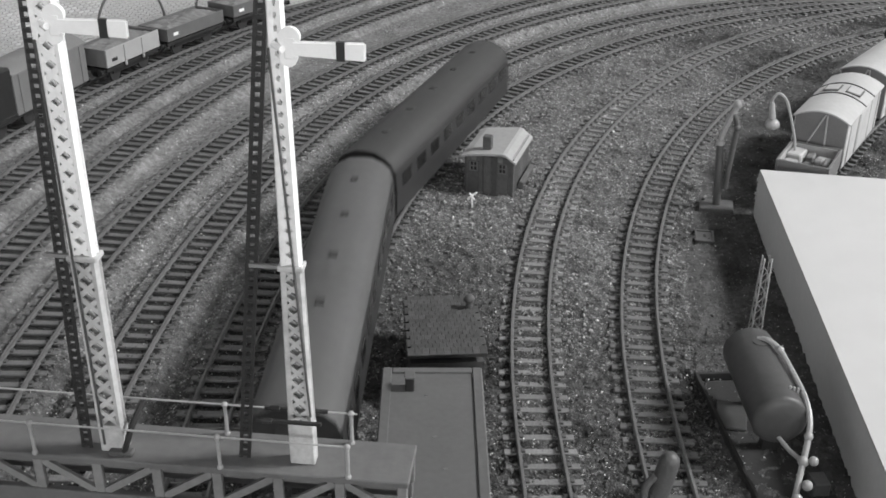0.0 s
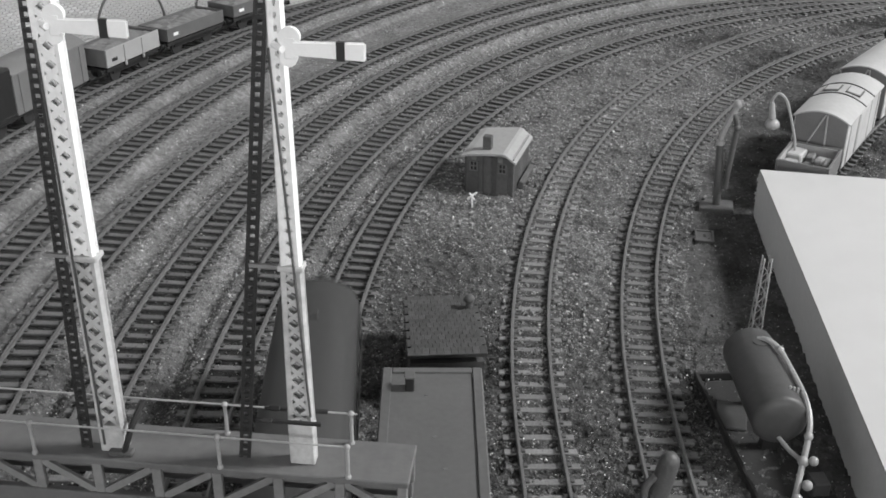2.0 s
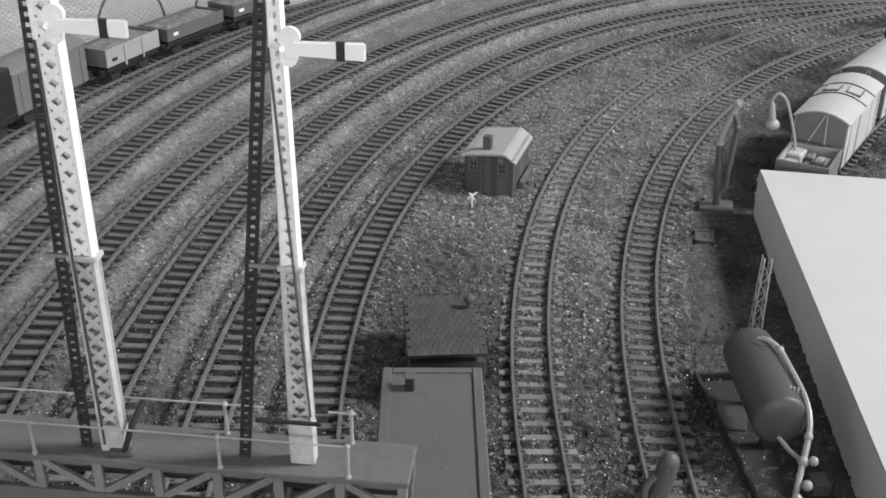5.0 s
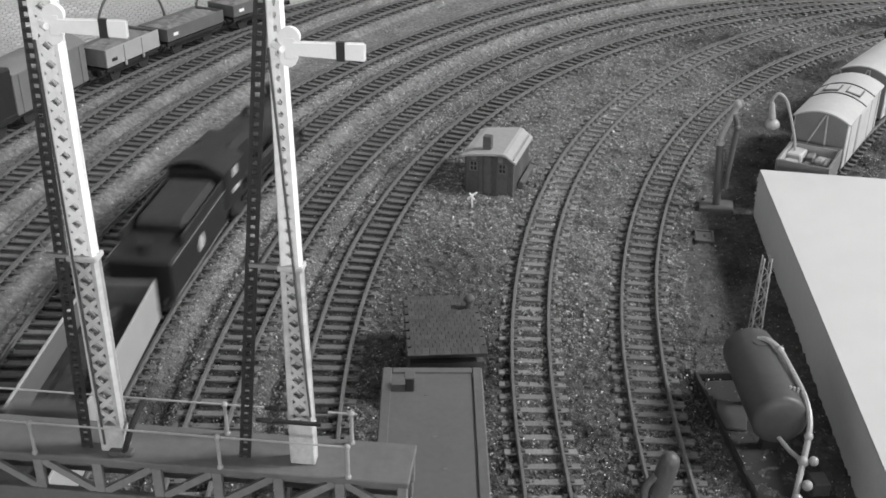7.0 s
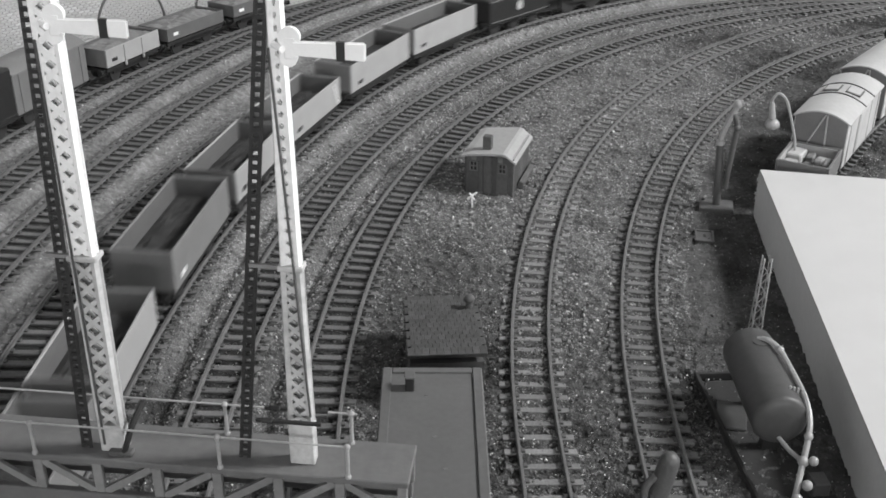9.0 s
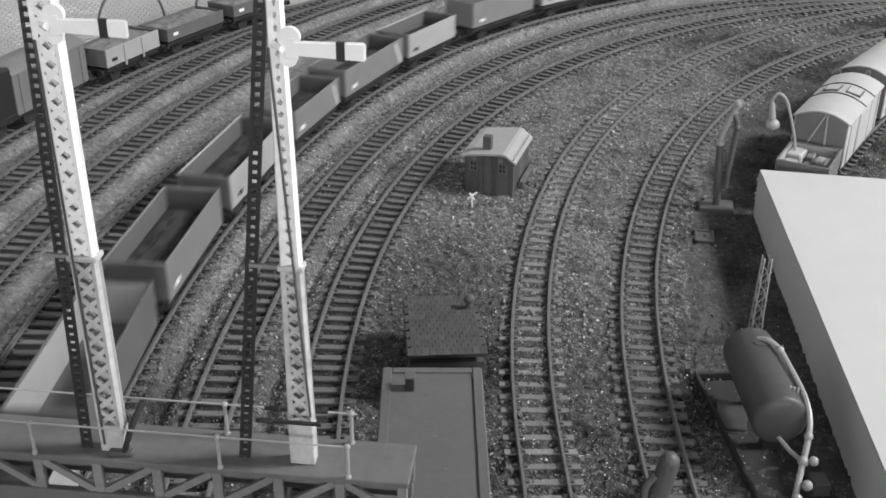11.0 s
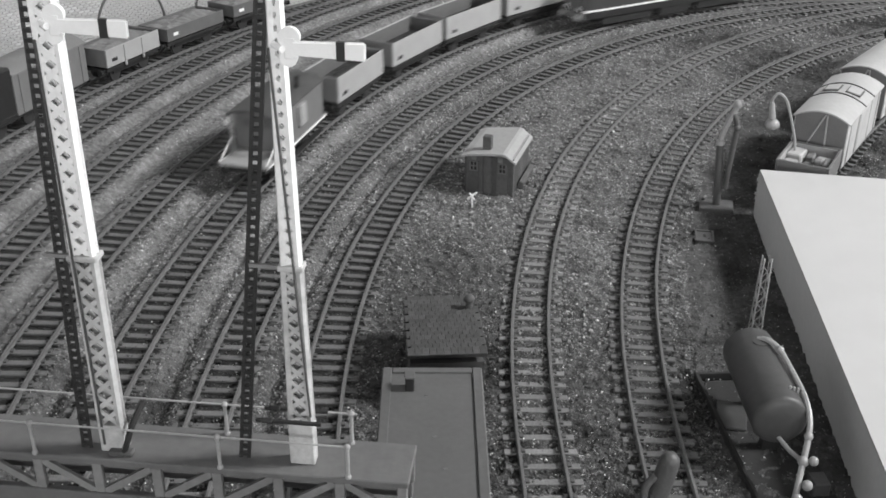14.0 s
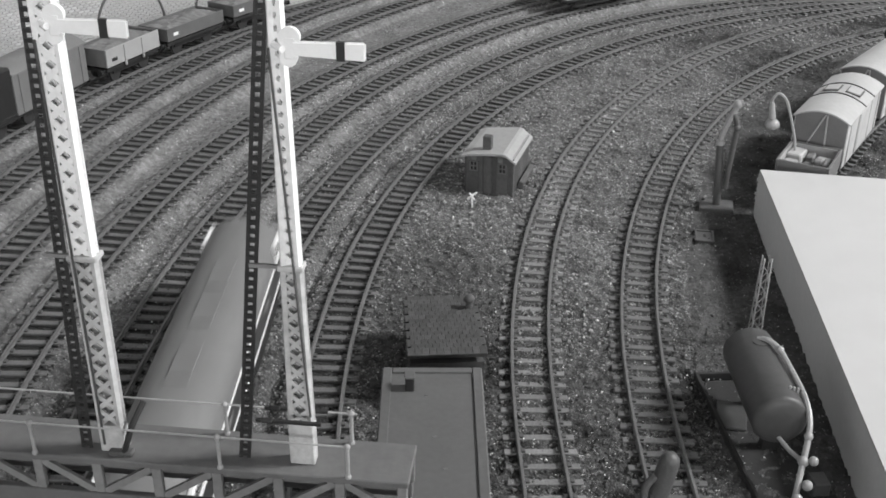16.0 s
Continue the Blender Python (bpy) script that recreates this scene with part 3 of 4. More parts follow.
# ---- buildings ----
def hut():
    h = thing("platelayers_hut", at(34.4, 631, GROUND_Z, -16.6), "small dark timber hut with pale curved roof beside the track", "hut")
    W, D, H = 30.0, 44.0, 26.0
    quick("wall", M_HUTTRIM, h, box, (0, 0, H / 2), (W - 1.0, D - 1.0, H))
    mf = bmesh.new(); box(mf, (0, 0, 0), (3.3, 0.9, H - 1), 0.2); mf = mesh_of(mf, M_HUTWALL)
    for i in range(9):
        x = -W / 2 + 1.7 + i * (W - 3.4) / 8
        if not (i in (1, 6)):
            piece("plank", mf, h, at(x, -D / 2 + 0.2, H / 2))
    ms = bmesh.new(); box(ms, (0, 0, 0), (0.9, 3.4, H - 1), 0.2); ms = mesh_of(ms, M_HUTWALL)
    for i in range(13):
        y = -D / 2 + 1.8 + i * (D - 3.6) / 12
        for sx in (-1, 1):
            piece("plank", ms, h, at(sx * (W / 2 - 0.2), y, H / 2))
    for x in (-W / 2 + 5.2, W / 2 - 6.6):
        d = quick("door", M_HUTWALL, h, box, (x, -D / 2 - 0.1, 11.5), (7.2, 1.2, 21), 0.3)
        bm = bmesh.new()
        for dx in (-2.2, 2.2):
            box(bm, (x + dx, -D / 2 - 0.9, 19), (0.8, 0.8, 6.4))
        for dz in (16.0, 19.0, 22.0):
            box(bm, (x, -D / 2 - 0.9, dz), (5.0, 0.8, 0.7))
        box(bm, (x, -D / 2 - 0.85, 19), (0.7, 0.7, 6.4))
        wdw = part("window", bm, M_WAGDARK, h, "small four-pane window")
        quick("pane", M_GLASS, wdw, box, (x, -D / 2 - 0.6, 19), (4.4, 0.4, 5.8))
    for x in (-W / 2, -3.5, 1.5, W / 2):
        quick("trim_board", M_HUTWALL, h, box, (x, -D / 2 - 0.2, H / 2), (1.2, 1.4, H), 0.2)
    quick("plinth", M_GREYMETAL, h, box, (0, 0, 0.6), (W + 2.0, D + 2.0, 1.6), 0.3)
    prof = [(-W / 2 - 2.4, H - 0.6), (-W / 2 + 2, H + 0.8), (2, H + 2.6), (W / 2 - 6.5, H + 3.2), (W / 2 - 4.5, H + 2.6), (W / 2 + 2.0, H - 2.0)]
    ring = lambda y: [(x, y, z) for x, z in prof] + [(x, y, z - 1.2) for x, z in prof[::-1]]
    bm = bmesh.new(); loft(bm, [ring(-D / 2 - 2.4), ring(D / 2 + 1.6)]); part("roof", bm, M_HUTROOF, h, "pale arched felt roof")
    gp = [(-W / 2 + .6, H - 1), (-W / 2 + 2, H - .4), (2, H + 1.3), (W / 2 - 6.5, H + 1.9), (W / 2 - 4.5, H + 1.3), (W / 2 - .6, H - 2)]
    for y in (-D / 2 + 1, D / 2 - 1):
        bm = bmesh.new()
        loft(bm, [[(x, y - .5, z) for x, z in gp], [(x, y + .5, z) for x, z in gp]])
        part("gable", bm, M_HUTTRIM, h)
    quick("chimney", M_GREYMETAL, h, box, (-3.2, -D / 2 + 7.5, H + 6.2), (5.4, 5.0, 8.5), 0.4)
    quick("lean_to", M_HUTWALL, h, box, (W / 2 + 2.2, 4, 3.5), (3.5, D - 14, 7), 0.5, ry=18)


hut()


def flat_building():
    b = thing("flat_roofed_building", at(-3.2, 292, GROUND_Z, 0.6), "low grey building with a flat felt roof and raised edge", "building")
    W, D, H = 39.5, 128.0, 38.0
    quick("wall", M_WALLD, b, box, (0, 0, H / 2), (W - 2.5, D - 2.5, H))
    quick("roof", M_FLAT, b, box, (0, 0, H + 0.8), (W, D, 1.6), 0.3, label="flat grey felt roof")
    for n, c, s in (("roof_edge", (-W / 2 + 2.1, 0, H + 2.0), (3.6, D - 0.4, 1.0)), ("roof_edge", (W / 2 - 2.1, 0, H + 2.0), (3.6, D - 0.4, 1.0)),
                    ("roof_edge", (0, D / 2 - 1.9, H + 2.0), (W - 8.2, 3.2, 1.0))):
        quick(n, M_FLAT, b, box, c, s, 0.25)
    quick("chimney", M_UNDER, b, box, (-8.6, D / 2 - 13.5, H + 4.2), (3.4, 4.6, 6.4), 0.4)
    quick("chimney_cap", M_FLAT, b, box, (-8.6, D / 2 - 13.5, H + 7.6), (4.0, 5.2, 0.8), 0.2)
    for x, y in ((0.8, 20), (4.5, 2), (-2, 46)):
        quick("roof_patch", M_WAGDARK, b, box, (x, y, H + 1.7), (1.8, 1.0, 0.5), 0.2, rz=25)


flat_building()


def tiled_hut():
    W, D = 35.0, 54.0
    b = thing("tiled_lineside_hut", at(0.4, 415, GROUND_Z, 4.0), "low lineside hut with a dark weathered tile roof", "hut")
    quick("wall", M_WALLD, b, box, (0, 0, 10), (W - 3, D - 4, 20))
    slope = math.degrees(math.atan2(-3, D))
    quick("roof", M_TILEBED, b, box, (0, 0, 23.0), (W, D, 1.6), 0.2, rx=slope)
    bm = bmesh.new(); box(bm, (0, 0, 0), (3.0, 5.4, 0.6), 0.12); me = mesh_of(bm, M_TILE)
    rng = random.Random(7)
    rows, cols = 14, 11
    for r in range(rows):
        y = -D / 2 + 2.0 + r * (D - 4.2) / (rows - 1)
        for c in range(cols - (r % 2)):
            x = -W / 2 + 1.9 + (c + (0.5 if r % 2 else 0)) * (W - 3.8) / (cols - 1)
            z = 24.5 - y * 3 / D + rng.uniform(-0.15, 0.15)
            piece("roof_tile", me, b, pose(x * MM, y * MM, z * MM, slope + 6, rng.uniform(-2, 2), rng.uniform(-1.5, 1.5)))
    bm = bmesh.new(); rod(bm, (13, D / 2 - 12, 20), (13, D / 2 - 12, 27.5), 1.8, 1.5, 12); ball(bm, (13, D / 2 - 12, 28.5), 2.6, 1, 1, 0.9)
    part("chimney_pot", bm, M_GREYMETAL, b, smooth=True)


tiled_hut()


def platform():
    p = thing("unfinished_platform", at(186, 583, GROUND_Z, 0), "plain white unfinished platform block with a smooth top", "platform")
    out = [(0, 0), (-50, -520), (184, -565), (234, -42.7)]
    top = lambda x, y, d: (x, y, 29.1 + d)
    bm = bmesh.new(); loft(bm, [[(x, y, 0) for x, y in out], [top(x, y, 0) for x, y in out]])
    part("block", bm, M_BOARDSIDE, p, "matt white side of the block")
    bm = bmesh.new(); loft(bm, [[top(x, y, 0) for x, y in out], [top(x * 0.999 + 0.1, y * 0.999 - 0.1, 1.0) for x, y in out]])
    part("top_sheet", bm, M_BOARD, p, "smooth glossy white top")
    quick("fleck", M_GREYMETAL, p, box, (48, -88, 30.3), (3.2, 1.0, 0.3), rz=-55)
    rng = random.Random(5)
    for k in range(9):
        quick("chip", M_BOARDSIDE, p, box, (0.2 + rng.uniform(-0.8, 0.6), -rng.uniform(0, 2), 3 + k * 3.0), (1.6, 1.2, rng.uniform(1, 2.4)), 0.3, rz=rng.uniform(0, 60))


platform()


# ---- yard fittings ----
def water_crane():
    w = thing("water_crane", at(165.3, 590.5, GROUND_Z, -12), "grey cast water crane with a swan neck by the siding", "water crane")
    quick("base", M_GREYMETAL, w, box, (0, 0, 2.0), (20, 15, 4.2), 0.5)
    bm = bmesh.new(); rod(bm, (0, 0, 2.5), (-2.4, 0, 43), 2.4, 2.2, 14); part("column", bm, M_GREYMETAL, w, smooth=True)
    bm = bmesh.new(); rod(bm, (-2.4, 0, 42.5), (-2.5, 0, 45), 2.7, 2.7, 14); part("collar", bm, M_PALEMETAL, w, smooth=True)
    bm = bmesh.new(); pipe(bm, [(-2.4, 0, 44), (-1.8, 0, 49), (0.6, 0, 57), (3.2, 0, 64), (4.2, 0, 67)], 1.7, 10); part("swan_neck", bm, M_PALEMETAL, w, smooth=True)
    bm = bmesh.new(); ball(bm, (4.6, 0, 68), 2.7); part("elbow", bm, M_PALEMETAL, w, smooth=True)
    bm = bmesh.new(); rod(bm, (4.6, 0, 68), (7.6, 0, 69.5), 2.0, 1.7, 12); part("spout", bm, M_PALEMETAL, w, smooth=True)
    bm = bmesh.new(); pipe(bm, [(2.8, 0, 62), (5.2, 0, 57), (5.6, 0, 50), (4.8, 0, 38), (3.9, 0, 24), (3.4, 0, 15)], 1.7, 10); part("leather_hose", bm, M_GREYMETAL, w, "dark hanging leather hose", smooth=True)
    bm = bmesh.new(); ball(bm, (6.0, -0.6, 53.6), 2.3); part("hose_joint", bm, M_GREYMETAL, w, smooth=True)
    bm = bmesh.new(); rod(bm, (-8, 4.5, 3.5), (-8, 4.5, 5.2), 1.0, 1.0, 10); part("stop_valve", bm, M_UNDER, w, smooth=True)


water_crane()


def yard_lamp(m, h, label):
    l = thing("yard_lamp", m, label, "lamp", "gooseneck yard lamps")
    bm = bmesh.new(); rod(bm, (9.6, 0, 0), (9.6, 0, 3), 2.0, 1.6, 12); part("foot", bm, M_GREYMETAL, l, smooth=True)
    bm = bmesh.new(); pipe(bm, [(9.6, 0, 2), (9.0, 0, 18), (8.1, 0, 33), (4.4, 0, 46), (-0.6, 0, h - 6), (-4.4, 0, h - 1.4), (-7.0, 0, h - 0.6), (-9.2, 0, h - 3), (-10.0, 0, h - 6)], 0.85, 8)
    part("neck", bm, M_PALEMETAL, l, smooth=True)
    bm = bmesh.new(); rod(bm, (-9.8, 0, h - 6), (-8.4, 0, h - 16), 1.4, 2.3, 12); part("fitting", bm, M_PALEMETAL, l, smooth=True)
    bm = bmesh.new(); ball(bm, (-7.9, 0, h - 20), 4.2, 1.1, 1.1, 0.9); part("globe", bm, M_GLOBE, l, "pale glass globe, unlit", smooth=True)


yard_lamp(at(207.5, 616, GROUND_Z, 0), 66, "gooseneck yard lamp with unlit pale globe beside wagons")


def tank_set():
    t = thing("oil_tank", at(132.3, 368, GROUND_Z, -0.5), "dark horizontal cylindrical tank on dark timber cradles", "tank")
    R, L = 11.0, 51.0
    bm = bmesh.new()
    rings = []
    for y, r in ((-L / 2 - 2.6, 3.5), (-L / 2 - 2.0, 7.6), (-L / 2 - 1.2, 9.8), (-L / 2 - 0.2, 10.8), (-L / 2 + 1, R), (-L / 2 + 20, R), (L / 2 - 20, R), (L / 2, R), (L / 2 + 1.8, 9), (L / 2 + 3, 5)):
        rings.append([(r * math.cos(a), y, 26 + r * math.sin(a)) for a in [2 * math.pi * k / 28 for k in range(28)]])
    loft(bm, rings)
    part("barrel", bm, M_TANK, t, smooth=True)
    for y in (-14, 15):
        quick("cradle", M_PIT, t, box, (3, y + 4, 7.8), (7, 5, 15.6), 0.4)
    bm = bmesh.new(); rod(bm, (1, 14, 34.5), (1, 14, 37.2), 3.0, 3.3, 14); part("manhole_lid", bm, M_TANK, t, smooth=True)
    bm = bmesh.new(); pipe(bm, [(0.5, 17, 36.5), (4, 14, 37.8), (7.4, 8, 36.8), (9.0, -5, 35.2), (10.2, -20, 33.2), (10.2, -29, 29), (8.6, -35, 24), (6, -41, 18), (2, -50, 10), (0, -56, 4)], 1.2)
    part("delivery_pipe", bm, M_PALEMETAL, t, "pale bent delivery pipe", smooth=True)
    for p, r in (((7.4, 8, 36.8), 1.8), ((8.8, -34.5, 25), 1.8), ((6, -41, 18), 2.2), ((9.5, -42, 19), 1.9), ((6, -49, 13), 2.1), ((2, -52, 9), 2.1)):
        bm = bmesh.new(); ball(bm, p, r); part("valve", bm, M_PALEMETAL, t, smooth=True)
    bm = bmesh.new(); pipe(bm, [(0, -27, 19), (3, -34, 17.5), (6, -41, 18)], 0.9); part("drain_pipe", bm, M_PALEMETAL, t, "short pale drain pipe", smooth=True)
    bm = bmesh.new()
    for k in range(4):
        rod(bm, (4.5 + k * 1.6, -18.5, 34.0 - k * 0.6), (4.5 + k * 1.6, -18.5, 37.2 - k * 0.5), 0.5)
    part("pipe_bracket", bm, M_PALEMETAL, t, smooth=True)
    p = thing("tank_pit", at(136.4, 348, GROUND_Z, 4.15), "shallow dark timber-edged pit under the tank", "pit")
    for n, c, s in (("edge", (-16.5, -9, 1.6), (1.6, 138, 5)), ("edge", (0, 60.8, 1.6), (34.6, 1.6, 5))):
        quick(n, M_PIT, p, box, c, s, 0.2)
    quick("bed", M_PIT, p, box, (0, -9, 0.3), (31.2, 134, 1.6))
    # lit patch of the bed, put in as a paler piece
    quick("slab", M_TANK, p, box, (-9.7, 30.8, 1.9), (13, 19, 1.6), 0.4, rz=-18)
    quick("junction_box", M_GREYMETAL, p, box, (9.5, -18, 4.0), (6.5, 8, 6.0), 0.4)


tank_set()


def lattice_mast():
    m = thing("lattice_mast", at(149.6, 440, GROUND_Z, 0), "slim grey lattice mast beside the tank", "mast")
    bm = bmesh.new()
    H, w0, w1 = 46.8, 2.5, 1.7
    wz = lambda z: w0 + (w1 - w0) * z / H
    lean = lambda z: 0.5 * z / H
    for a, b in ((-1, -1), (1, -1), (1, 1), (-1, 1)):
        bar(bm, (a * w0, b * w0, 0), (a * w1 + lean(H), b * w1, H), 0.6, 0.6)
    z, s = 3.0, 1
    while z < H - 6:
        zn = z + 5
        for b in (-1, 1):
            bar(bm, (-s * wz(z) + lean(z), b * wz(z), z), (s * wz(zn) + lean(zn), b * wz(zn), zn), 0.5, 0.4)
            bar(bm, (b * wz(z) + lean(z), -s * wz(z), z), (b * wz(zn) + lean(zn), s * wz(zn), zn), 0.5, 0.4)
        z, s = zn, -s
    part("lattice", bm, M_PALEMETAL, m)
    quick("foot", M_GREYMETAL, m, box, (0, 0, 0.8), (9, 9, 1.8), 0.3)


lattice_mast()


def small_things():
    s = thing("point_lever", at(17.6, 588, GROUND_Z, 0), "tiny white cross-armed lineside marker post", "marker")
    bm = bmesh.new(); bar(bm, (0, 0, 0), (-0.4, 0, 10.5), 1.1, 1.1); part("stem", bm, M_WHITE, s)
    bm = bmesh.new(); bar(bm, (-3.2, -0.8, 7.6), (2.4, -0.8, 12.0), 1.6, 0.8); part("arm", bm, M_WHITE, s)
    bm = bmesh.new(); bar(bm, (-2.0, -1.6, 12.0), (1.0, -1.6, 7.6), 1.2, 0.8); part("arm", bm, M_WHITE, s)
    c = thing("inspection_cover", at(149.8, 551, GROUND_Z, -10), "square dark inspection cover with raised rim", "manhole cover")
    quick("plate", M_GREYMETAL, c, box, (0, 0, 1.0), (9.0, 12.5, 1.6), 0.2)
    for q, d in (((-4.8, 0, 1.7), (1.2, 14.6, 1.8)), ((4.8, 0, 1.7), (1.2, 14.6, 1.8)), ((0, 6.7, 1.7), (8.2, 1.2, 1.8)), ((0, -6.7, 1.7), (8.2, 1.2, 1.8))):
        quick("rim", M_GREYMETAL, c, box, q, d, 0.2)
    b = thing("lineside_bollard", at(83, 325, GROUND_Z, 0), "grey rounded bollard with a side strut by the track", "bollard")
    bm = bmesh.new(); rod(bm, (0, 0, 0), (4, 2, 17), 4.4, 4.0, 14); ball(bm, (4.1, 2, 17.2), 4.0, 1, 1, 1.1); part("body", bm, M_GREYMETAL, b, smooth=True)
    bm = bmesh.new(); pipe(bm, [(-5, -3, 0), (-5, -2, 8), (-1, 0, 12)], 1.6); part("strut", bm, M_GREYMETAL, b, smooth=True)
    p = thing("telegraph_post", at(402, 957, GROUND_Z, 0), "dark slim post beside the far siding", "post")
    bm = bmesh.new(); rod(bm, (0, 0, 0), (3, 0, 60), 3.0, 2.4, 10); part("pole", bm, M_UNDER, p, smooth=True)


small_things()


def brick_wall():
    L, H = 420.0, 90.0
    w = thing("wall_retaining", at(-236, 982, GROUND_Z, 45.0), "pale brick retaining wall with a blind arch and pipes", "wall", kind="structure")
    quick("core", M_MORTAR, w, box, (0, 6, H / 2), (L, 12, H))
    bm = bmesh.new(); box(bm, (0, 0, 0), (5.0, 1.0, 1.7), 0.15); me = mesh_of(bm, M_BRICK)
    rest = bmesh.new()
    n = 0
    for r in range(28):
        for c in range(-36, 37):
            x = c * 5.6 + (2.8 if r % 2 else 0)
            if -30 <= c <= -16 and n < 290 and r < 22:
                piece("brick", me, w, at(x, -0.2, 1.4 + r * 2.3)); n += 1
            elif r < 26:
                box(rest, (x, -0.2, 1.4 + r * 2.3), (5.0, 1.0, 1.7))
    ob = part("brickwork", rest, M_BRICK, w)
    ob["kind"] = "stuff"
    for cx in (-60, 40):
        bm = bmesh.new()
        pipe(bm, [(cx + 34 * math.cos(a), -0.8, 8 + 44 * math.sin(a)) for a in [math.pi * k / 10 for k in range(11)]], 1.2, 6)
        part("arch_ring", bm, M_WAGDARK, w)
    for x in (44.0, 50.0):
        bm = bmesh.new(); rod(bm, (x, -2.5, 0), (x, -2.5, H), 1.3); part("downpipe", bm, M_GREYMETAL, w, smooth=True)


brick_wall()


# ---- rolling stock ----
def wheels(v, ys, x=8.25, r=6.2, name="wheelset"):
    for y in ys:
        bm = bmesh.new()
        rod(bm, (-x, y, r), (x, y, r), 1.2)
        for s in (-1, 1):
            rod(bm, (s * (x - 1.2), y, r), (s * (x + 1.2), y, r), r, n=20)
        part(name, bm, M_WHEEL, v)


def underframe(v, L, W, z=11.5):
    quick("underframe", M_UNDER, v, box, (0, 0, z), (W - 3, L - 2, 3.0), 0.3)
    for s in (-1, 1):
        for e in (-1, 1):
            bm = bmesh.new(); rod(bm, (s * 11.0, e * (L / 2 - 1), z), (s * 11.0, e * (L / 2 + 4.5), z), 1.1)
            rod(bm, (s * 11.0, e * (L / 2 + 4.0), z), (s * 11.0, e * (L / 2 + 5.0), z), 2.6, n=12)
            part("buffer", bm, M_UNDER, v)


def open_wagon(m, L, W, H, material, label, load=None, group="open goods wagons", ribs=0, stripe=False, sheet=False):
    """An open wagon with planked sides; H is the height of its top edge over the rail."""
    v = thing("open_wagon", m, label, "wagon", group)
    underframe(v, L, W)
    wheels(v, (-L * 0.27, L * 0.27))
    z0 = 14.5
    quick("floor", M_WAGDARK, v, box, (0, 0, z0 + 0.6), (W - 2, L - 2, 1.2))
    for s in (-1, 1):
        sd = quick("side", material, v, box, (s * (W / 2 - 0.5), 0, (z0 + H) / 2), (1.2, L, H - z0), 0.2)
        for k in range(ribs):
            y = -L / 2 + L * (k + 1) / (ribs + 1)
            quick("stanchion", material, sd, box, (s * (W / 2 + 0.5), y, (z0 + H) / 2 - 2), (1.0, 2.0, H - z0 + 2), 0.2)
        # pale wagons' ends are mid grey: their shade is put into the paint
        quick("end", M_WAGMID if material is M_WAGPALE else material, v, box, (0, s * (L / 2 - 0.6), (z0 + H) / 2), (W - 2.4, 1.2, H - z0), 0.2)
        # linings of loaded wagons are darker than the outside paint
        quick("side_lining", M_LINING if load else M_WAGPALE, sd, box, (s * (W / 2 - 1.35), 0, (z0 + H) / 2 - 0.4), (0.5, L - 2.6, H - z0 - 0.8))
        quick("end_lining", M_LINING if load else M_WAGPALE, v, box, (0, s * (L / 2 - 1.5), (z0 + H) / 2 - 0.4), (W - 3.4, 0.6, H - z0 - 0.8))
        quick("axle_guard", M_UNDER, v, box, (s * 10.5, 0, 8), (1.2, L * 0.66, 3.5), 0.3)
        if stripe:
            bm = bmesh.new(); bar(bm, (s * (W / 2 + 0.2), s * L * 0.46, z0 + 1), (s * (W / 2 + 0.2), s * L * 0.36, H - 2), 0.4, 1.6); part("end_stripe", bm, M_MARK, sd, "white diagonal stripe")
        quick("number_plate", M_MARK if material is not M_WAGPALE else M_UNDER, sd, box, (s * (W / 2 + 0.25), -L * 0.36, z0 + 5.0), (0.3, 6.0, 2.6))
    if load:
        bm = bmesh.new()
        n, q = 8, 18
        rng = random.Random(int(L * 10 + H))
        grid = [[bm.verts.new((-(W - 3.4) / 2 + (W - 3.4) * i / n, -(L - 3.8) / 2 + (L - 3.8) * j / q,
                 H - load + (rng.uniform(-1.2, 1.6) + 2.0 * math.sin(math.pi * i / n) * math.sin(math.pi * j / q) if 0 < i < n and 0 < j < q else 0))) for j in range(q + 1)] for i in range(n + 1)]
        for i in range(n):
            for j in range(q):
                bm.faces.new((grid[i][j], grid[i + 1][j], grid[i + 1][j + 1], grid[i][j + 1]))
        ob = part("load", bm, M_SHEET if sheet else M_LOAD, v, "grey sheet over the load" if sheet else "heaped dark mineral load")
    return v


def roof_profile(W, zs, rise, n=10):
    return [(-W / 2 + W * k / n, zs + rise * (1 - (2 * k / n - 1) ** 2)) for k in range(n + 1)]


def roofed(v, L, W, z0, zs, rise, m_side, m_end, m_roof, over=1.0, over_end=1.0, roof_label=""):
    """Sides, ends and an arched roof of a van or coach body."""
    prof = roof_profile(W, zs, rise)
    for s in (-1, 1):
        quick("side", m_side, v, box, (s * (W / 2 - 0.5), 0, (z0 + zs) / 2), (1.0, L, zs - z0), 0.2)
        bm = bmesh.new()
        ring = lambda y: [(x * 0.96, y, z) for x, z in prof] + [(W / 2 * 0.96, y, z0), (-W / 2 * 0.96, y, z0)]
        loft(bm, [ring(s * (L / 2 - 0.2) - 0.5), ring(s * (L / 2 - 0.2) + 0.5)])
        part("end", bm, m_end, v)
    pr = roof_profile(W + 2 * over, zs - 0.3, rise + 0.6, 12)
    ring = lambda y: [(x, y, z) for x, z in pr] + [(x, y, z - 0.9) for x, z in pr[::-1]]
    bm = bmesh.new(); loft(bm, [ring(-L / 2 - over_end), ring(L / 2 + over_end)])
    return part("roof", bm, m_roof, v, roof_label, smooth=True)


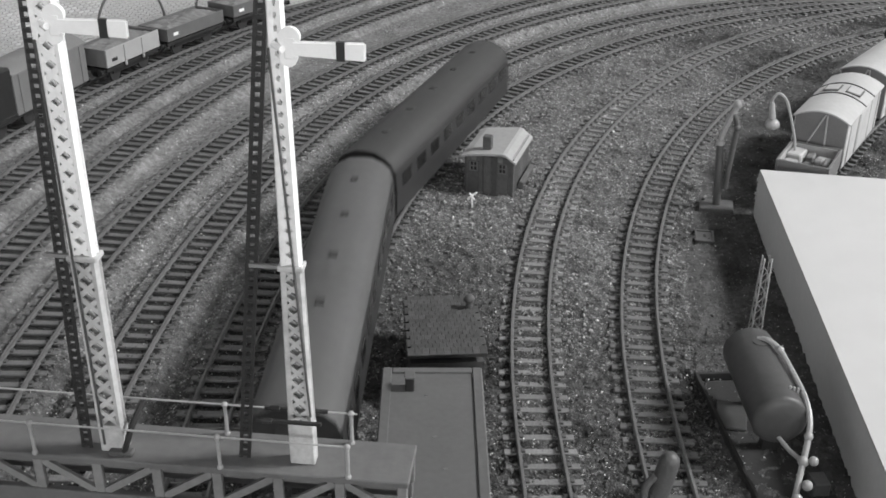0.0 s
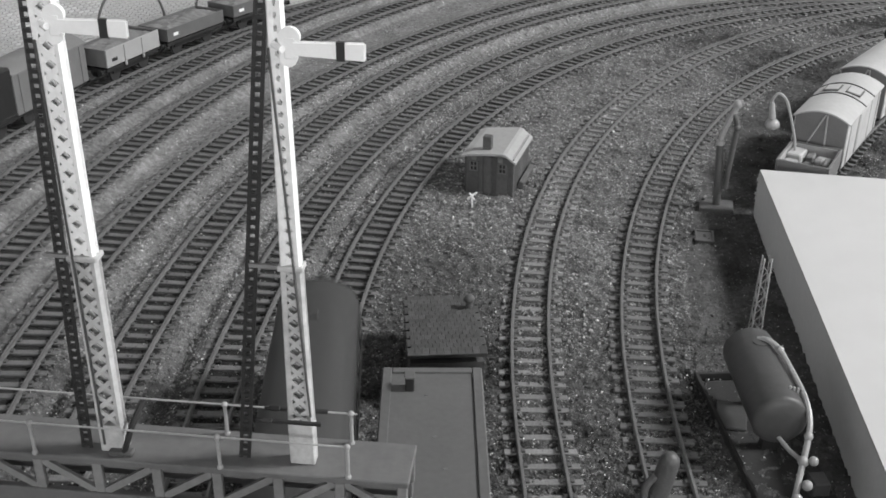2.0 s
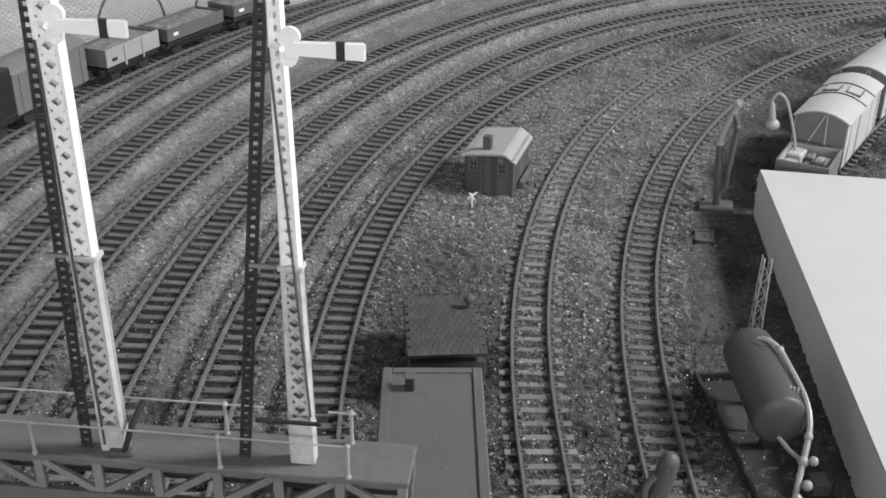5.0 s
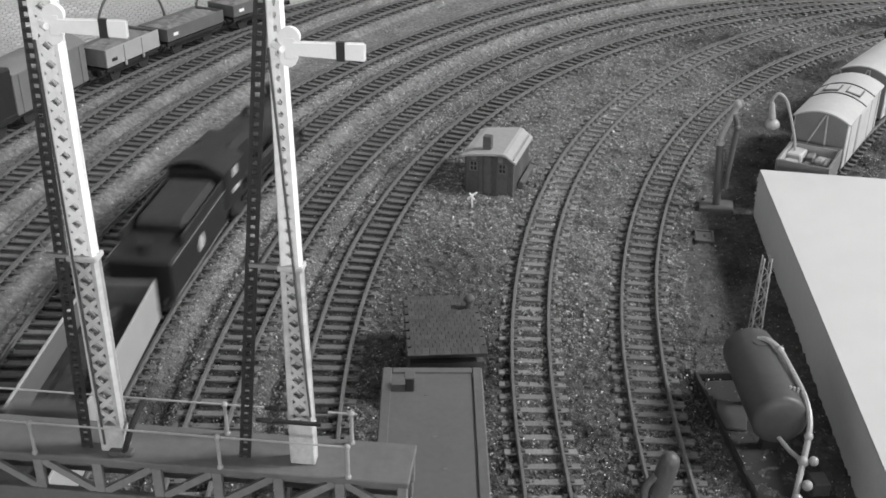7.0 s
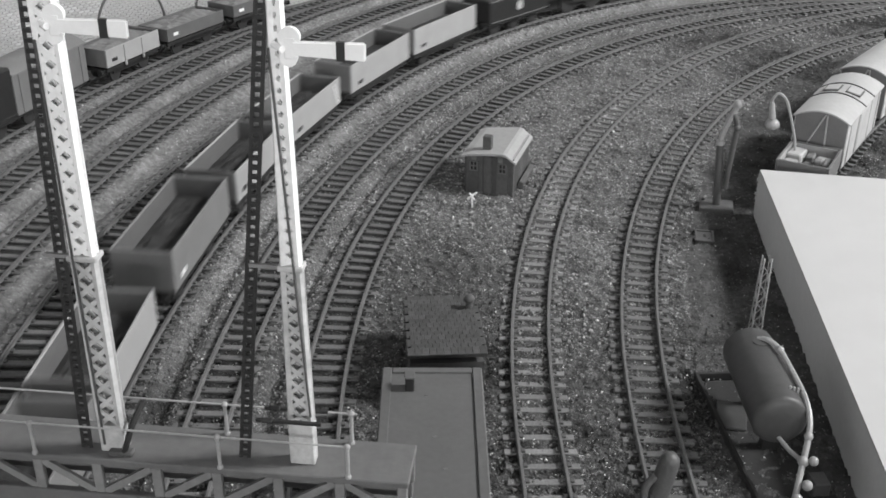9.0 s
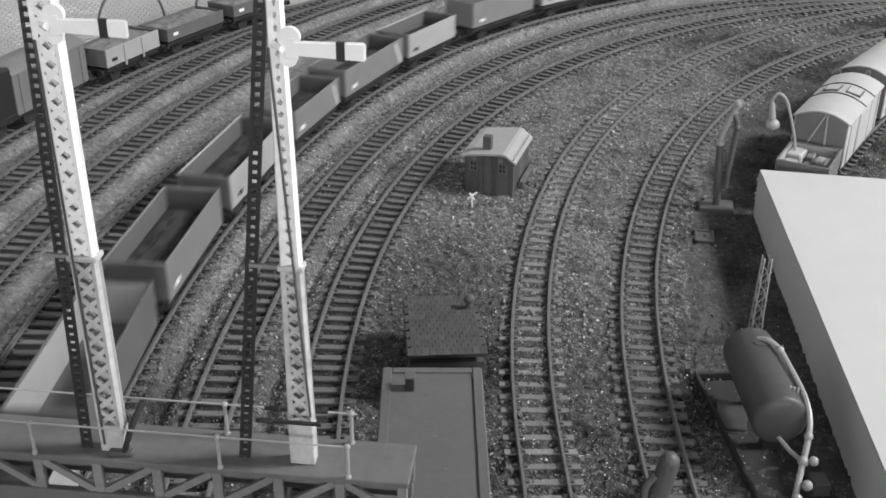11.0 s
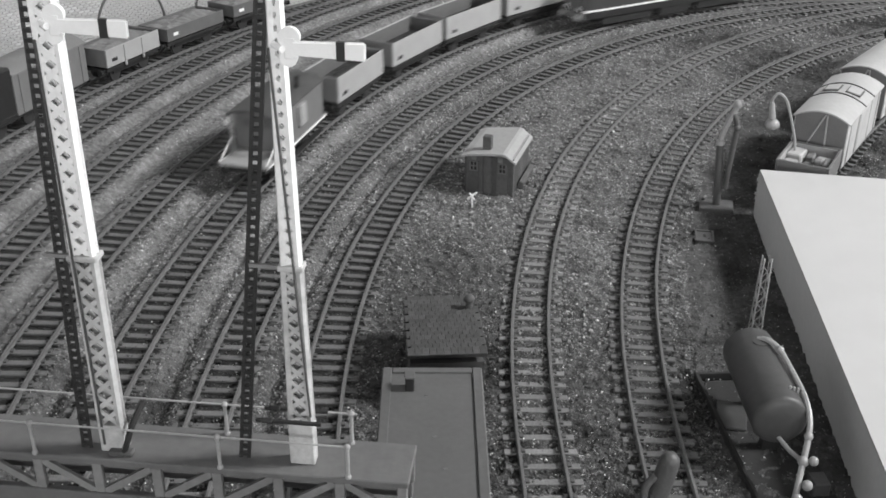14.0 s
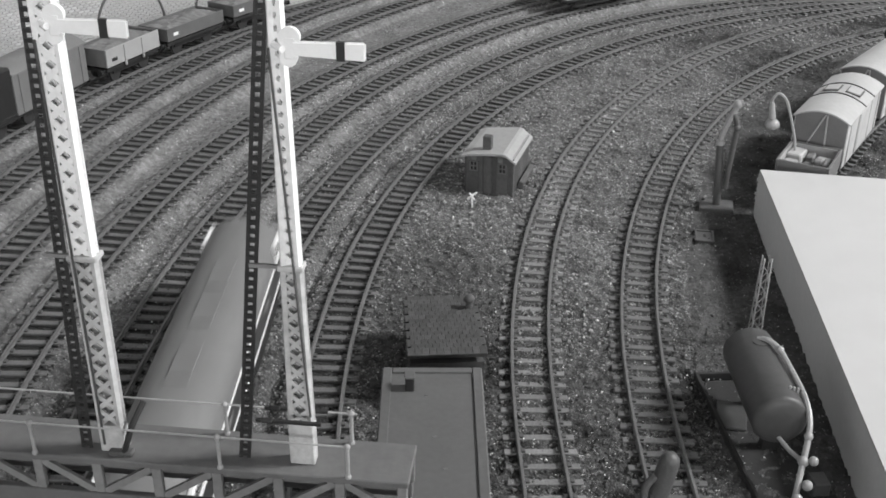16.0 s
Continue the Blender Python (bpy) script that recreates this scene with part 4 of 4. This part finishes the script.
def goods_van(m, L, W, m_side, m_end, m_roof, label, ribs=True):
    v = thing("goods_van", m, label, "wagon", "covered goods vans")
    underframe(v, L, W)
    wheels(v, (-L * 0.28, L * 0.28))
    quick("floor", M_UNDER, v, box, (0, 0, 13.2), (W - 3, L - 3, 1.0))
    r = roofed(v, L, W, 12.5, 42, 5.0, m_side, m_end, m_roof, roof_label="arched pale roof" if m_roof is M_ROOFWHITE else "")
    for s in (-1, 1):
        quick("door", m_side, v, box, (s * (W / 2 + 0.3), 0, 27), (0.8, L * 0.3, 25), 0.2)
        for k in (-0.42, -0.18, 0.18, 0.42):
            quick("side_rib", m_side, v, box, (s * (W / 2 + 0.3), k * L, 27), (0.9, 1.4, 27), 0.2)
        if ribs:
            for a in (-1, 1):
                bm = bmesh.new(); bar(bm, (W * 0.08 + a * 0.6, s * (L / 2 + 0.7), 45), (W * 0.14 if a > 0 else -W * 0.34, s * (L / 2 + 0.7), 14), 1.2, 0.9)
                part("end_brace", bm, M_VANSIDE, v)
    if m_roof is M_ROOFWHITE and L < 90:
        for y in (-L * 0.06, L * 0.2):
            pr = roof_profile(W + 2.2, 42.0, 5.9, 12)
            bm = bmesh.new(); loft(bm, [[(x, y - 0.5, z + 0.15) for x, z in pr] + [(x, y - 0.5, z - 0.5) for x, z in pr[::-1]], [(x, y + 0.5, z + 0.15) for x, z in pr] + [(x, y + 0.5, z - 0.5) for x, z in pr[::-1]]])
            part("roof_strip", bm, M_GREYMETAL, v)
        for x in (-7, 7):
            h = quick("roof_hatch_frame", M_GREYMETAL, v, box, (x, L * 0.07, 46.6), (10, 13, 0.9), 0.2, ry=x * 1.6)
            quick("roof_hatch", M_ROOFWHITE, h, box, (x, L * 0.07, 47.1), (8.2, 11, 0.8), 0.2, ry=x * 1.6)
    return v


J = LINE["j"]
goods_van(J.stand(351, 24), 88, 33, M_VANSIDE, M_VANEND, M_ROOFWHITE, "white-roofed covered goods van with grey braced ends")
goods_van(J.stand(462, 26), 94, 33, M_VANSIDE, M_VANEND, M_ROOFWHITE, "white-roofed covered goods van on the siding")
open_wagon(J.stand(284, 10), 36, 31, 27, M_VANEND, "grey open wagon carrying pale crates on the siding")
I = LINE["i"]
goods_van(I.stand(398, 20), 82, 32, M_VANEND, M_WAGDARK, M_WAGMID, "grey covered goods van standing in the yard", ribs=False)
open_wagon(I.stand(497, 20), 66, 31, 28.5, M_WAGPALE, "pale grey open wagon with a sheeted load", load=2.5, ribs=2, sheet=True)
open_wagon(I.stand(579, 20), 74, 31, 25, M_WAGDARK, "dark grey open wagon with a sheeted load", load=2.0, sheet=True)
open_wagon(I.stand(668, 20), 74, 31, 25, M_WAGDARK, "dark grey open wagon with a sheeted load", load=2.0, sheet=True)


def crates(m):
    c = thing("crate_stack", m, "pale wrapped crates stacked in an open wagon", "crates")
    rng = random.Random(3)
    for x, y, sx, sy, h, m_ in ((-9, 8, 9, 14, 9, M_VANSIDE), (-1, 11, 5, 9, 7, M_WAGMID), (6, 9, 7, 10, 6, M_WAGPALE), (11, 2, 5, 12, 8, M_WAGMID), (-9.5, -7, 8, 12, 7, M_WAGPALE),
                                (-1, -2, 6, 11, 5, M_WAGDARK), (4.5, -8, 8, 8, 6, M_VANSIDE), (5.5, 0, 5, 6, 9, M_WAGMID), (11.5, -10, 4, 7, 5, M_WAGPALE)):
        quick("crate", m_, c, box, (x, y, 15.6 + h / 2), (sx, sy, h), 0.8, rz=rng.uniform(-10, 10))


crates(J.stand(284, 10))


def yard_shunter():
    v = thing("shunting_locomotive", I.stand(318, 25), "small black shunting locomotive standing in the yard", "locomotive")
    underframe(v, 84, 32)
    wheels(v, (-24, 0, 24), r=8)
    quick("bonnet", M_LOCO, v, box, (0, -14, 26), (20, 50, 26), 1.5)
    cab = quick("cab", M_LOCO, v, box, (0, 24, 30), (30, 30, 34), 1.2)
    quick("cab_window", M_VANSIDE, cab, box, (0, 39.1, 36), (16, 0.6, 8), 0.2)
    quick("footplate", M_LOCO, v, box, (0, 0, 14), (31, 82, 2), 0.3)


yard_shunter()


def coach(name_label, roof, L=211.0, W=36.0):
    v = thing("passenger_coach", at(0, 0), name_label, "coach", "passenger coaches")
    quick("underframe", M_UNDER, v, box, (0, 0, 11), (W - 8, L - 6, 4), 0.3)
    prof = [(-W / 2, 12), (-W / 2 - 0.4, 24), (-W / 2 + 0.3, 36), (-W / 2 + 1.2, 39)]
    bm = bmesh.new()
    ring = lambda y: [(x, y, z) for x, z in prof] + [(-x, y, z) for x, z in prof[::-1]]
    loft(bm, [ring(-L / 2), ring(L / 2)])
    body = part("body", bm, M_COACHSIDE, v, "dark coach sides and ends")
    pr = [(-W / 2 + 0.6, 38.5), (-W / 2 + 2.0, 42.5), (-W / 2 + 6, 46.0), (-6, 48.8), (0, 49.2), (6, 48.8), (W / 2 - 6, 46.0), (W / 2 - 2.0, 42.5), (W / 2 - 0.6, 38.5)]
    bm = bmesh.new()
    k = lambda y, f: [(x * f, y, 38.5 + (z - 38.5) * f) for x, z in pr]
    loft(bm, [k(-L / 2 - 0.6, 0.96), k(-L / 2 + 2, 1), k(L / 2 - 2, 1), k(L / 2 + 0.6, 0.96)])
    part("roof", bm, roof, v, "plain grey domed roof", smooth=True)
    for s in (-1, 1):
        for i in range(9):
            y = -L / 2 + 16 + i * (L - 32) / 8
            quick("window", M_GLASS, body, box, (s * (W / 2 - 0.1), y, 30), (1.0, 14, 8), 0.2)
        for y in (-L / 2 + 36, L / 2 - 36):
            quick("bogie_frame", M_UNDER, v, box, (s * 11, y, 7), (2, 40, 5), 0.5)
        bm = bmesh.new()
        e = s * (L / 2 + 0.7)
        ring = lambda y: [(-W / 2 + 1, y, 12.5)] + [(x * 0.97, y, 38.5 + (z - 38.5) * 0.97) for x, z in pr] + [(W / 2 - 1, y, 12.5)]
        loft(bm, [ring(e), ring(e + s * 0.6)])
        part("end", bm, M_UNDER, v, "black coach end")
        quick("gangway", M_UNDER, v, box, (0, s * (L / 2 + 1.2), 26), (13, 4, 26), 0.6)
    for i in range(5):
        bm = bmesh.new(); box(bm, (0, -L / 2 + 30 + i * (L - 60) / 4, 49.3), (4, 5, 1.2), 0.3); part("roof_vent", bm, M_COACHROOF, v)
    for y in (-L / 2 + 36, L / 2 - 36):
        wheels(v, (y - 16, y + 16), r=6.0)
    return v


COACHES = [(coach("dark passenger coach with a dark domed roof", M_COACHROOF, 224.0), 312.5), (coach("dark passenger coach with a paler domed roof", M_COACHROOF2, 229.0), 76.0)]


def steam_loco():
    v = thing("steam_locomotive", at(0, 0), "black steam locomotive hauling a goods train", "locomotive")
    quick("footplate", M_LOCO, v, box, (0, 0, 18), (32, 132, 2), 0.3)
    quick("frames", M_UNDER, v, box, (0, 0, 11), (14, 128, 12), 0.3)
    bm = bmesh.new()
    rings = [[(r * math.cos(a), y, 33 + r * math.sin(a)) for a in [2 * math.pi * k / 20 for k in range(20)]] for y, r in ((64, 9), (66, 11.0), (40, 11.6), (10, 12.4), (-34, 13))][::-1]
    rings[-1], rings[-2] = rings[-2], rings[-1]
    loft(bm, [rings[0], rings[1], rings[2], rings[4], rings[3]][:5])
    part("boiler", bm, M_LOCO, v, smooth=True)
    quick("firebox", M_LOCO, v, box, (0, -28, 33), (26, 26, 28), 3)
    bm = bmesh.new(); rod(bm, (0, 56, 42), (0, 56, 51), 3.4, 4.0, 14); part("chimney", bm, M_LOCO, v, smooth=True)
    bm = bmesh.new(); ball(bm, (0, 18, 45), 4.5, 1, 1.2, 1); part("dome", bm, M_LOCO, v, smooth=True)
    cab = quick("cab", M_LOCO, v, box, (0, -52, 30), (34, 24, 24), 1.5)
    pr = roof_profile(35.5, 41.5, 6.5, 12)
    bm = bmesh.new(); loft(bm, [[(x, y, z) for x, z in pr] + [(x, y, z - 1.2) for x, z in pr[::-1]] for y in (-68, -38)]); part("cab_roof", bm, M_LOCO, v, smooth=True)
    for s in (-1, 1):
        quick("cab_window", M_VANSIDE, cab, box, (s * 17.1, -50, 37), (0.6, 6, 5), 0.2)
        quick("cab_number", M_VANSIDE, cab, box, (s * 17.1, -50, 27), (0.6, 10, 2.4))
        quick("splasher", M_LOCO, v, box, (s * 13, 10, 22), (4, 70, 8), 2)
        quick("cylinder", M_LOCO, v, box, (s * 15, 50, 13), (7, 18, 9), 2)
        bm = bmesh.new(); bar(bm, (s * 12.5, -30, 11), (s * 12.5, 36, 11), 1.2, 2.4); part("coupling_rod", bm, M_WHEEL, v)
    wheels(v, (-30, 2, 34), r=11.5, name="driving_wheelset")
    wheels(v, (58,), r=6)
    quick("buffer_beam", M_LOCO, v, box, (0, 66.5, 14), (33, 2, 8), 0.3)
    return v


def tender():
    v = thing("locomotive_tender", at(0, 0), "black coal tender with a pale side marking", "tender")
    underframe(v, 86, 33)
    wheels(v, (-28, 0, 28), r=7.5)
    quick("tank", M_LOCO, v, box, (0, 0, 22.5), (33, 86, 21), 1.2)
    for s in (-1, 1):
        quick("coal_rail", M_LOCO, v, box, (s * 15.5, 8, 35.5), (1.4, 66, 6), 0.4)
        quick("lining", M_WAGMID, v, box, (s * 16.6, 0, 32), (0.4, 84, 0.6))
        quick("lining", M_WAGMID, v, box, (s * 16.6, 0, 13.5), (0.4, 84, 0.6))
        bm = bmesh.new(); rod(bm, (s * 16.4, -1, 23), (s * 16.9, -1, 23), 4.2, n=18); part("crest", bm, M_VANSIDE, v, "round pale crest")
    quick("coal", M_LOAD, v, box, (0, 14, 36), (27, 52, 8), 2.8)
    bm = bmesh.new(); rod(bm, (0, -32, 32), (0, -32, 38), 4.5, 4.5, 14); part("filler", bm, M_LOCO, v, smooth=True)
    return v


def brake_van():
    v = thing("brake_van", at(0, 0), "grey goods brake van with an open end platform", "brake van")
    L, W = 102.0, 32.0
    underframe(v, L, W)
    wheels(v, (-26, 26))
    quick("floor", M_WAGPALE, v, box, (0, 0, 14), (W, L, 1.8), 0.2)
    for s in (-1, 1):
        quick("side", M_VANEND, v, box, (s * (W / 2 - 1), 10, 28), (1.2, 72, 26), 0.2)
        quick("ducket", M_WAGPALE, v, box, (s * (W / 2 + 0.8), 6, 30), (3, 10, 14), 0.5)
        quick("sole_line", M_MARK, v, box, (s * (W / 2 + 0.3), 0, 14.2), (0.5, 98, 1.0))
        bm = bmesh.new(); bar(bm, (s * (W / 2 - 0.6), -33, 25), (s * (W / 2 - 0.6), -50.2, 16), 0.8, 0.8); part("handrail", bm, M_MARK, v, "white handrail")
        quick("step_board", M_UNDER, v, box, (s * 15, 0, 6), (4, 84, 1), 0.2)
        quick("platform_side", M_VANEND, v, box, (s * (W / 2 - 1), -32, 19), (1.2, 12, 8), 0.2)
        quick("pillar", M_WAGPALE, v, box, (s * (W / 2 - 1.2), -33, 28), (1.6, 1.6, 26), 0.2)
    for y in (-25, 45):
        quick("end", M_VANEND, v, box, (0, y, 28), (W - 3, 1.2, 26), 0.2)
    for x in (-7, 7):
        quick("end_window", M_WAGDARK, v, box, (x, -25.8, 33), (6, 0.5, 5), 0.1)
    for x in (-W / 2 - 0.6, W / 2 + 0.6):
        quick("tail_lamp", M_MARK, v, box, (x, -34.5, 36), (2.4, 2.4, 3.4), 0.4, label="white side tail lamp")
    pr = roof_profile(W + 2, 41, 3.4, 12)
    ring = lambda y: [(x, y, z) for x, z in pr] + [(x, y, z - 1) for x, z in pr[::-1]]
    bm = bmesh.new(); loft(bm, [ring(-35.5), ring(48)]); part("roof", bm, M_BRAKEROOF, v, "dark arched roof", smooth=True)
    bm = bmesh.new(); rod(bm, (9, 18, 43), (9, 18, 51), 1.5); part("stove_pipe", bm, M_UNDER, v, smooth=True)
    return v


LOCO, TENDER, VAN = steam_loco(), tender(), brake_van()
GOODS = [(LOCO, 177, 40), (TENDER, 66, 28)]
# each wagon: front and rear behind the train's mark, height of its top edge, paint, loaded, white end stripe
for _front, _rear, _h, _m, _lab, _load, _mark in (
        (0, 96, 35, M_WAGPALE, "long pale grey open mineral wagon in the train", True, False), (107, 202, 35, M_WAGPALE, "long pale grey open mineral wagon in the train", True, False),
        (224, 305, 33, M_WAGPALE, "short pale grey open mineral wagon in the train", True, True), (321, 402, 33, M_WAGPALE, "short pale grey open mineral wagon in the train", True, False),
        (417, 507, 36, M_WAGMID, "tall mid grey open wagon in the train", True, False), (538, 611, 33, M_WAGPALE, "short pale grey open mineral wagon in the train", True, False),
        (623, 717, 34, M_WAGMID, "mid grey open wagon with a white diagonal stripe", True, True), (731, 805, 33, M_WAGMID, "mid grey open wagon with a white diagonal stripe", True, True),
        (821, 916, 34, M_WAGPALE, "stained pale grey open mineral wagon in the train", True, False), (935, 1022, 35, M_WAGMID, "tall mid grey open wagon in the train", True, False),
        (1042, 1140, 36, M_WAGDARK, "dark empty open wagon with a pale inside", False, False), (1154, 1251, 34, M_WAGPALE, "long pale grey open mineral wagon in the train", True, False),
        (1264, 1347, 33, M_WAGPALE, "short pale grey open mineral wagon in the train", True, False), (1356, 1435, 33, M_WAGPALE, "short pale grey open mineral wagon in the train", True, False),
        (1453, 1528, 33, M_WAGPALE, "short pale grey open mineral wagon in the train", True, False)):
    _L = _rear - _front
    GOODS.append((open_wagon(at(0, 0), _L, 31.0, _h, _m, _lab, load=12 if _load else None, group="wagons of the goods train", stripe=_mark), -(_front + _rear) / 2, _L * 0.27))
GOODS.append((VAN, -1602, 26))


def diesel():
    v = thing("diesel_locomotive", at(0, 0), "long diesel locomotive with pale roof, dark band and white stripe", "locomotive")
    L, W = 219.0, 35.0

    def ring(y, f, top, z0, z1):
        base = [(-W / 2 + 0.3, 11), (-W / 2, 17.5), (-W / 2, 19.2), (-W / 2, 30.6), (-W / 2, 31.8), (-W / 2 + 0.4, 35.5), (-W / 2 + 1.8, 39.6), (-W / 2 + 6.5, 43.6), (-5, 46)]
        base = base + [(-x, z) for x, z in base[::-1]]
        return [(x * f, y, z if z < 32 else 32 + (z - 32) * top) for x, z in base if z0 <= z <= z1]

    stations = [(-L / 2, 0.86, 0.12), (-L / 2 + 1.2, 0.92, 0.32), (-L / 2 + 4, 0.96, 0.62), (-L / 2 + 7, 0.98, 0.86), (-L / 2 + 11, 0.995, 0.97), (-L / 2 + 20, 1, 1)]
    stations = stations + [(-y, f, t) for y, f, t in stations[::-1]]
    bm = bmesh.new(); loft(bm, [ring(y, f, t, 31, 60) for y, f, t in stations]); part("roof", bm, M_DIESELROOF, v, "pale grey rounded roof and cab tops", smooth=True)
    bm = bmesh.new(); loft(bm, [ring(y, f * 0.998, t, 19, 32) for y, f, t in stations]); body = part("body", bm, M_DIESEL, v, "dark body side band", smooth=True)
    bm = bmesh.new(); loft(bm, [ring(y, f * 1.006, t, 17, 19.5) for y, f, t in stations]); part("stripe", bm, M_MARK, v, "white lower stripe")
    bm = bmesh.new(); loft(bm, [ring(y, f * 0.985, t, 10, 18) for y, f, t in stations]); part("skirt", bm, M_UNDER, v)
    quick("underframe", M_UNDER, v, box, (0, 0, 9), (22, L - 30, 6), 0.5)
    for s in (-1, 1):
        for y in (-L / 2 + 19, L / 2 - 19):
            for d in (-5.4, 0, 5.4):
                quick("cab_window", M_GLASS, body, box, (s * (W / 2 - 0.9), y + d, 36.2), (2.2, 4.2, 5), 0.3)
            quick("cab_window_frame", M_MARK, body, box, (s * (W / 2 - 0.9), y, 36.0), (1.9, 19, 8.4), 0.3)
        for y in (-L / 2 + 60, 0, 40):
            quick("grille", M_WAGMID, body, box, (s * (W / 2 - 0.1), y, 25.5), (0.7, 10, 3), 0.2)
        quick("body_line", M_MARK, body, box, (s * (W / 2 + 0.0), 0, 31.6), (0.6, L - 26, 1.4))
        quick("battery_box", M_UNDER, v, box, (s * 13, 0, 7.5), (6, 40, 9), 0.6)
        e = s * L / 2
        for x in (-7, 7):
            quick("windscreen", M_GLASS, body, box, (x, e - s * 4.6, 38.6), (11, 1.2, 6), 0.3, rx=s * 30)
        quick("nose_panel", M_WAGDARK, v, box, (0, e + s * 0.1, 24), (27, 1.4, 12), 0.5)
        quick("buffer_beam", M_WAGMID, v, box, (0, e + s * 0.6, 13), (30, 2.5, 6), 0.5)
        for x in (-11, 11):
            bm = bmesh.new(); rod(bm, (x, e, 13), (x, e + s * 5.5, 13), 1.4); rod(bm, (x, e + s * 4.5, 13), (x, e + s * 5.6, 13), 2.9, n=12); part("buffer", bm, M_WAGPALE, v)
        for x in (-9, 9):
            quick("headcode_lamp", M_MARK, v, box, (x, e + s * 0.6, 20), (3, 1.2, 3), 0.3)
        for y in (-58, 58):
            quick("bogie_frame", M_UNDER, v, box, (s * 14.2, y, 7.6), (2.6, 62, 8.6), 0.6)
    for y in (-58, 58):
        wheels(v, (y - 18, y, y + 18), r=6.8)
    for y in (-40, -10, 30):
        quick("roof_panel", M_DIESELROOF, v, box, (0, y, 46.3), (9, 22, 0.8), 0.2)
    return v


DIESEL = diesel()


# ---- tracks: rails swept along each line, sleepers as pieces ----
def build_track(key, s0, s1, pitch, label, seen=(-90.0, 900.0)):
    line = LINE[key]
    t = thing("railway_track", at(0, 0), label, "railway track", "curved railway tracks")
    for side in (-1, 1):
        bm = bmesh.new()
        rings = []
        n = int((s1 - s0) / 12)
        for i in range(n + 1):
            x, y, th = line(s0 + (s1 - s0) * i / n)
            c, s = math.cos(th), math.sin(th)
            pr = [(-0.9, -2.4), (0.9, -2.4), (0.9, -1.9), (0.3, -1.5), (0.3, -0.8), (0.55, -0.6), (0.55, 0), (-0.55, 0), (-0.55, -0.6), (-0.3, -0.8), (-0.3, -1.5), (-0.9, -1.9)]
            rings.append([(x + (side * 8.8 + a) * c, y - (side * 8.8 + a) * s, z) for a, z in pr])
        loft(bm, rings)
        part("rail", bm, M_RAIL, t, "weathered steel rail")
    bm = bmesh.new()
    box(bm, (0, 0, -3.5), (30.0, 3.5, 2.2), 0.3)
    me = mesh_of(bm, M_SLEEPERDUST if key == "b" else M_SLEEPER)
    chairs = bmesh.new()
    rest = bmesh.new()
    rng = random.Random(key)
    s = s0 + pitch / 2
    count = 0
    while s < s1:
        x, y, th = line(s)
        jit = rng.uniform(-0.5, 0.5)
        m = at(x, y, rng.uniform(-0.15, 0.1), -math.degrees(th) + jit)
        if seen[0] <= s <= seen[1] and count < 290:
            piece("sleeper", me, t, m)
            count += 1
            for side in (-1, 1):
                for d in (-1, 1):
                    a = side * 8.8 + d * 1.8
                    box(chairs, (x + a * math.cos(th), y - a * math.sin(th), -2.0), (1.6, 2.2, 1.0), rz=-math.degrees(th))
        else:
            box(rest, (x, y, -3.5), (31.0, 3.5, 2.2), rz=-math.degrees(th))
        s += pitch
    part("rail_chair", chairs, M_CHAIR, t)["kind"] = "stuff"
    part("distant_sleeper", rest, M_SLEEPERDUST if key == "b" else M_SLEEPER, t)["kind"] = "stuff"


for key, pitch, label in (("a", 9.0, "siding track with weathered sleepers sunk in ballast"), ("b", 9.6, "pale dusty track curving through ballast"),
                          ("c", 8.8, "curved main line track on dark sleepers"), ("d", 8.8, "curved main line track on dark sleepers"), ("e", 8.8, "curved main line track on dark sleepers"),
                          ("f", 8.8, "curved goods track on dark sleepers"), ("g", 8.8, "curved goods track on dark sleepers"), ("h", 8.8, "curved yard track on dark sleepers"),
                          ("i", 8.8, "yard siding with standing wagons"), ("j", 9.0, "siding with white-roofed vans")):
    far = 2280 if key in "de" else 1500 if key == "c" else 1250
    back = 262 if key == "j" else -2300 if key in "ce" else (-1500 if key == "d" else -300)
    build_track(key, back, far, pitch, label)


# ---- motions ----
def glide(points, t):
    """Position at t between (seconds, mm) points, at even speed, held before the first and after the last."""
    return float(np.interp(t, [p[0] for p in points], [p[1] for p in points]))


def motions():
    times = [k * 0.2 for k in range(81)]
    passenger = [(0.0, 0.0), (1.2, -220.0), (2.6, -485.0), (3.6, -640.0), (4.6, -740.0), (5.6, -780.0)]
    run = [(4.5, -604.0), (7.5, 212.0), (8.3, 428.0), (9.2, 662.0), (11.5, 1241.0), (13.0, 1662.0), (13.5, 1789.0), (14.5, 2036.0), (15.4, 2257.0), (16.0, 2404.0)]
    goods = [(t, glide(run, t) if t >= 4.5 else -604.0 - 275 * (4.5 - t) * (1 - (4.5 - t) / 9)) for t in times]
    express = [(10.5, 1480.0), (11.5, 1430.0), (12.5, 1240.0), (13.0, 1054.0), (16.2, -164.0)]
    for ob, s in COACHES:
        walk(ob, [(t, LINE["c"].stand(s + glide(passenger, t), 71)) for t in times])
    for ob, s, half in GOODS:
        walk(ob, [(t, LINE["e"].stand(s + glide(goods, t), half)) for t in times])
    flip = pose(0, 0, 0, 0, 0, 180)
    walk(DIESEL, [(t, LINE["d"].stand(glide(express, t) + 109.5, 60) @ flip) for t in times])


motions()
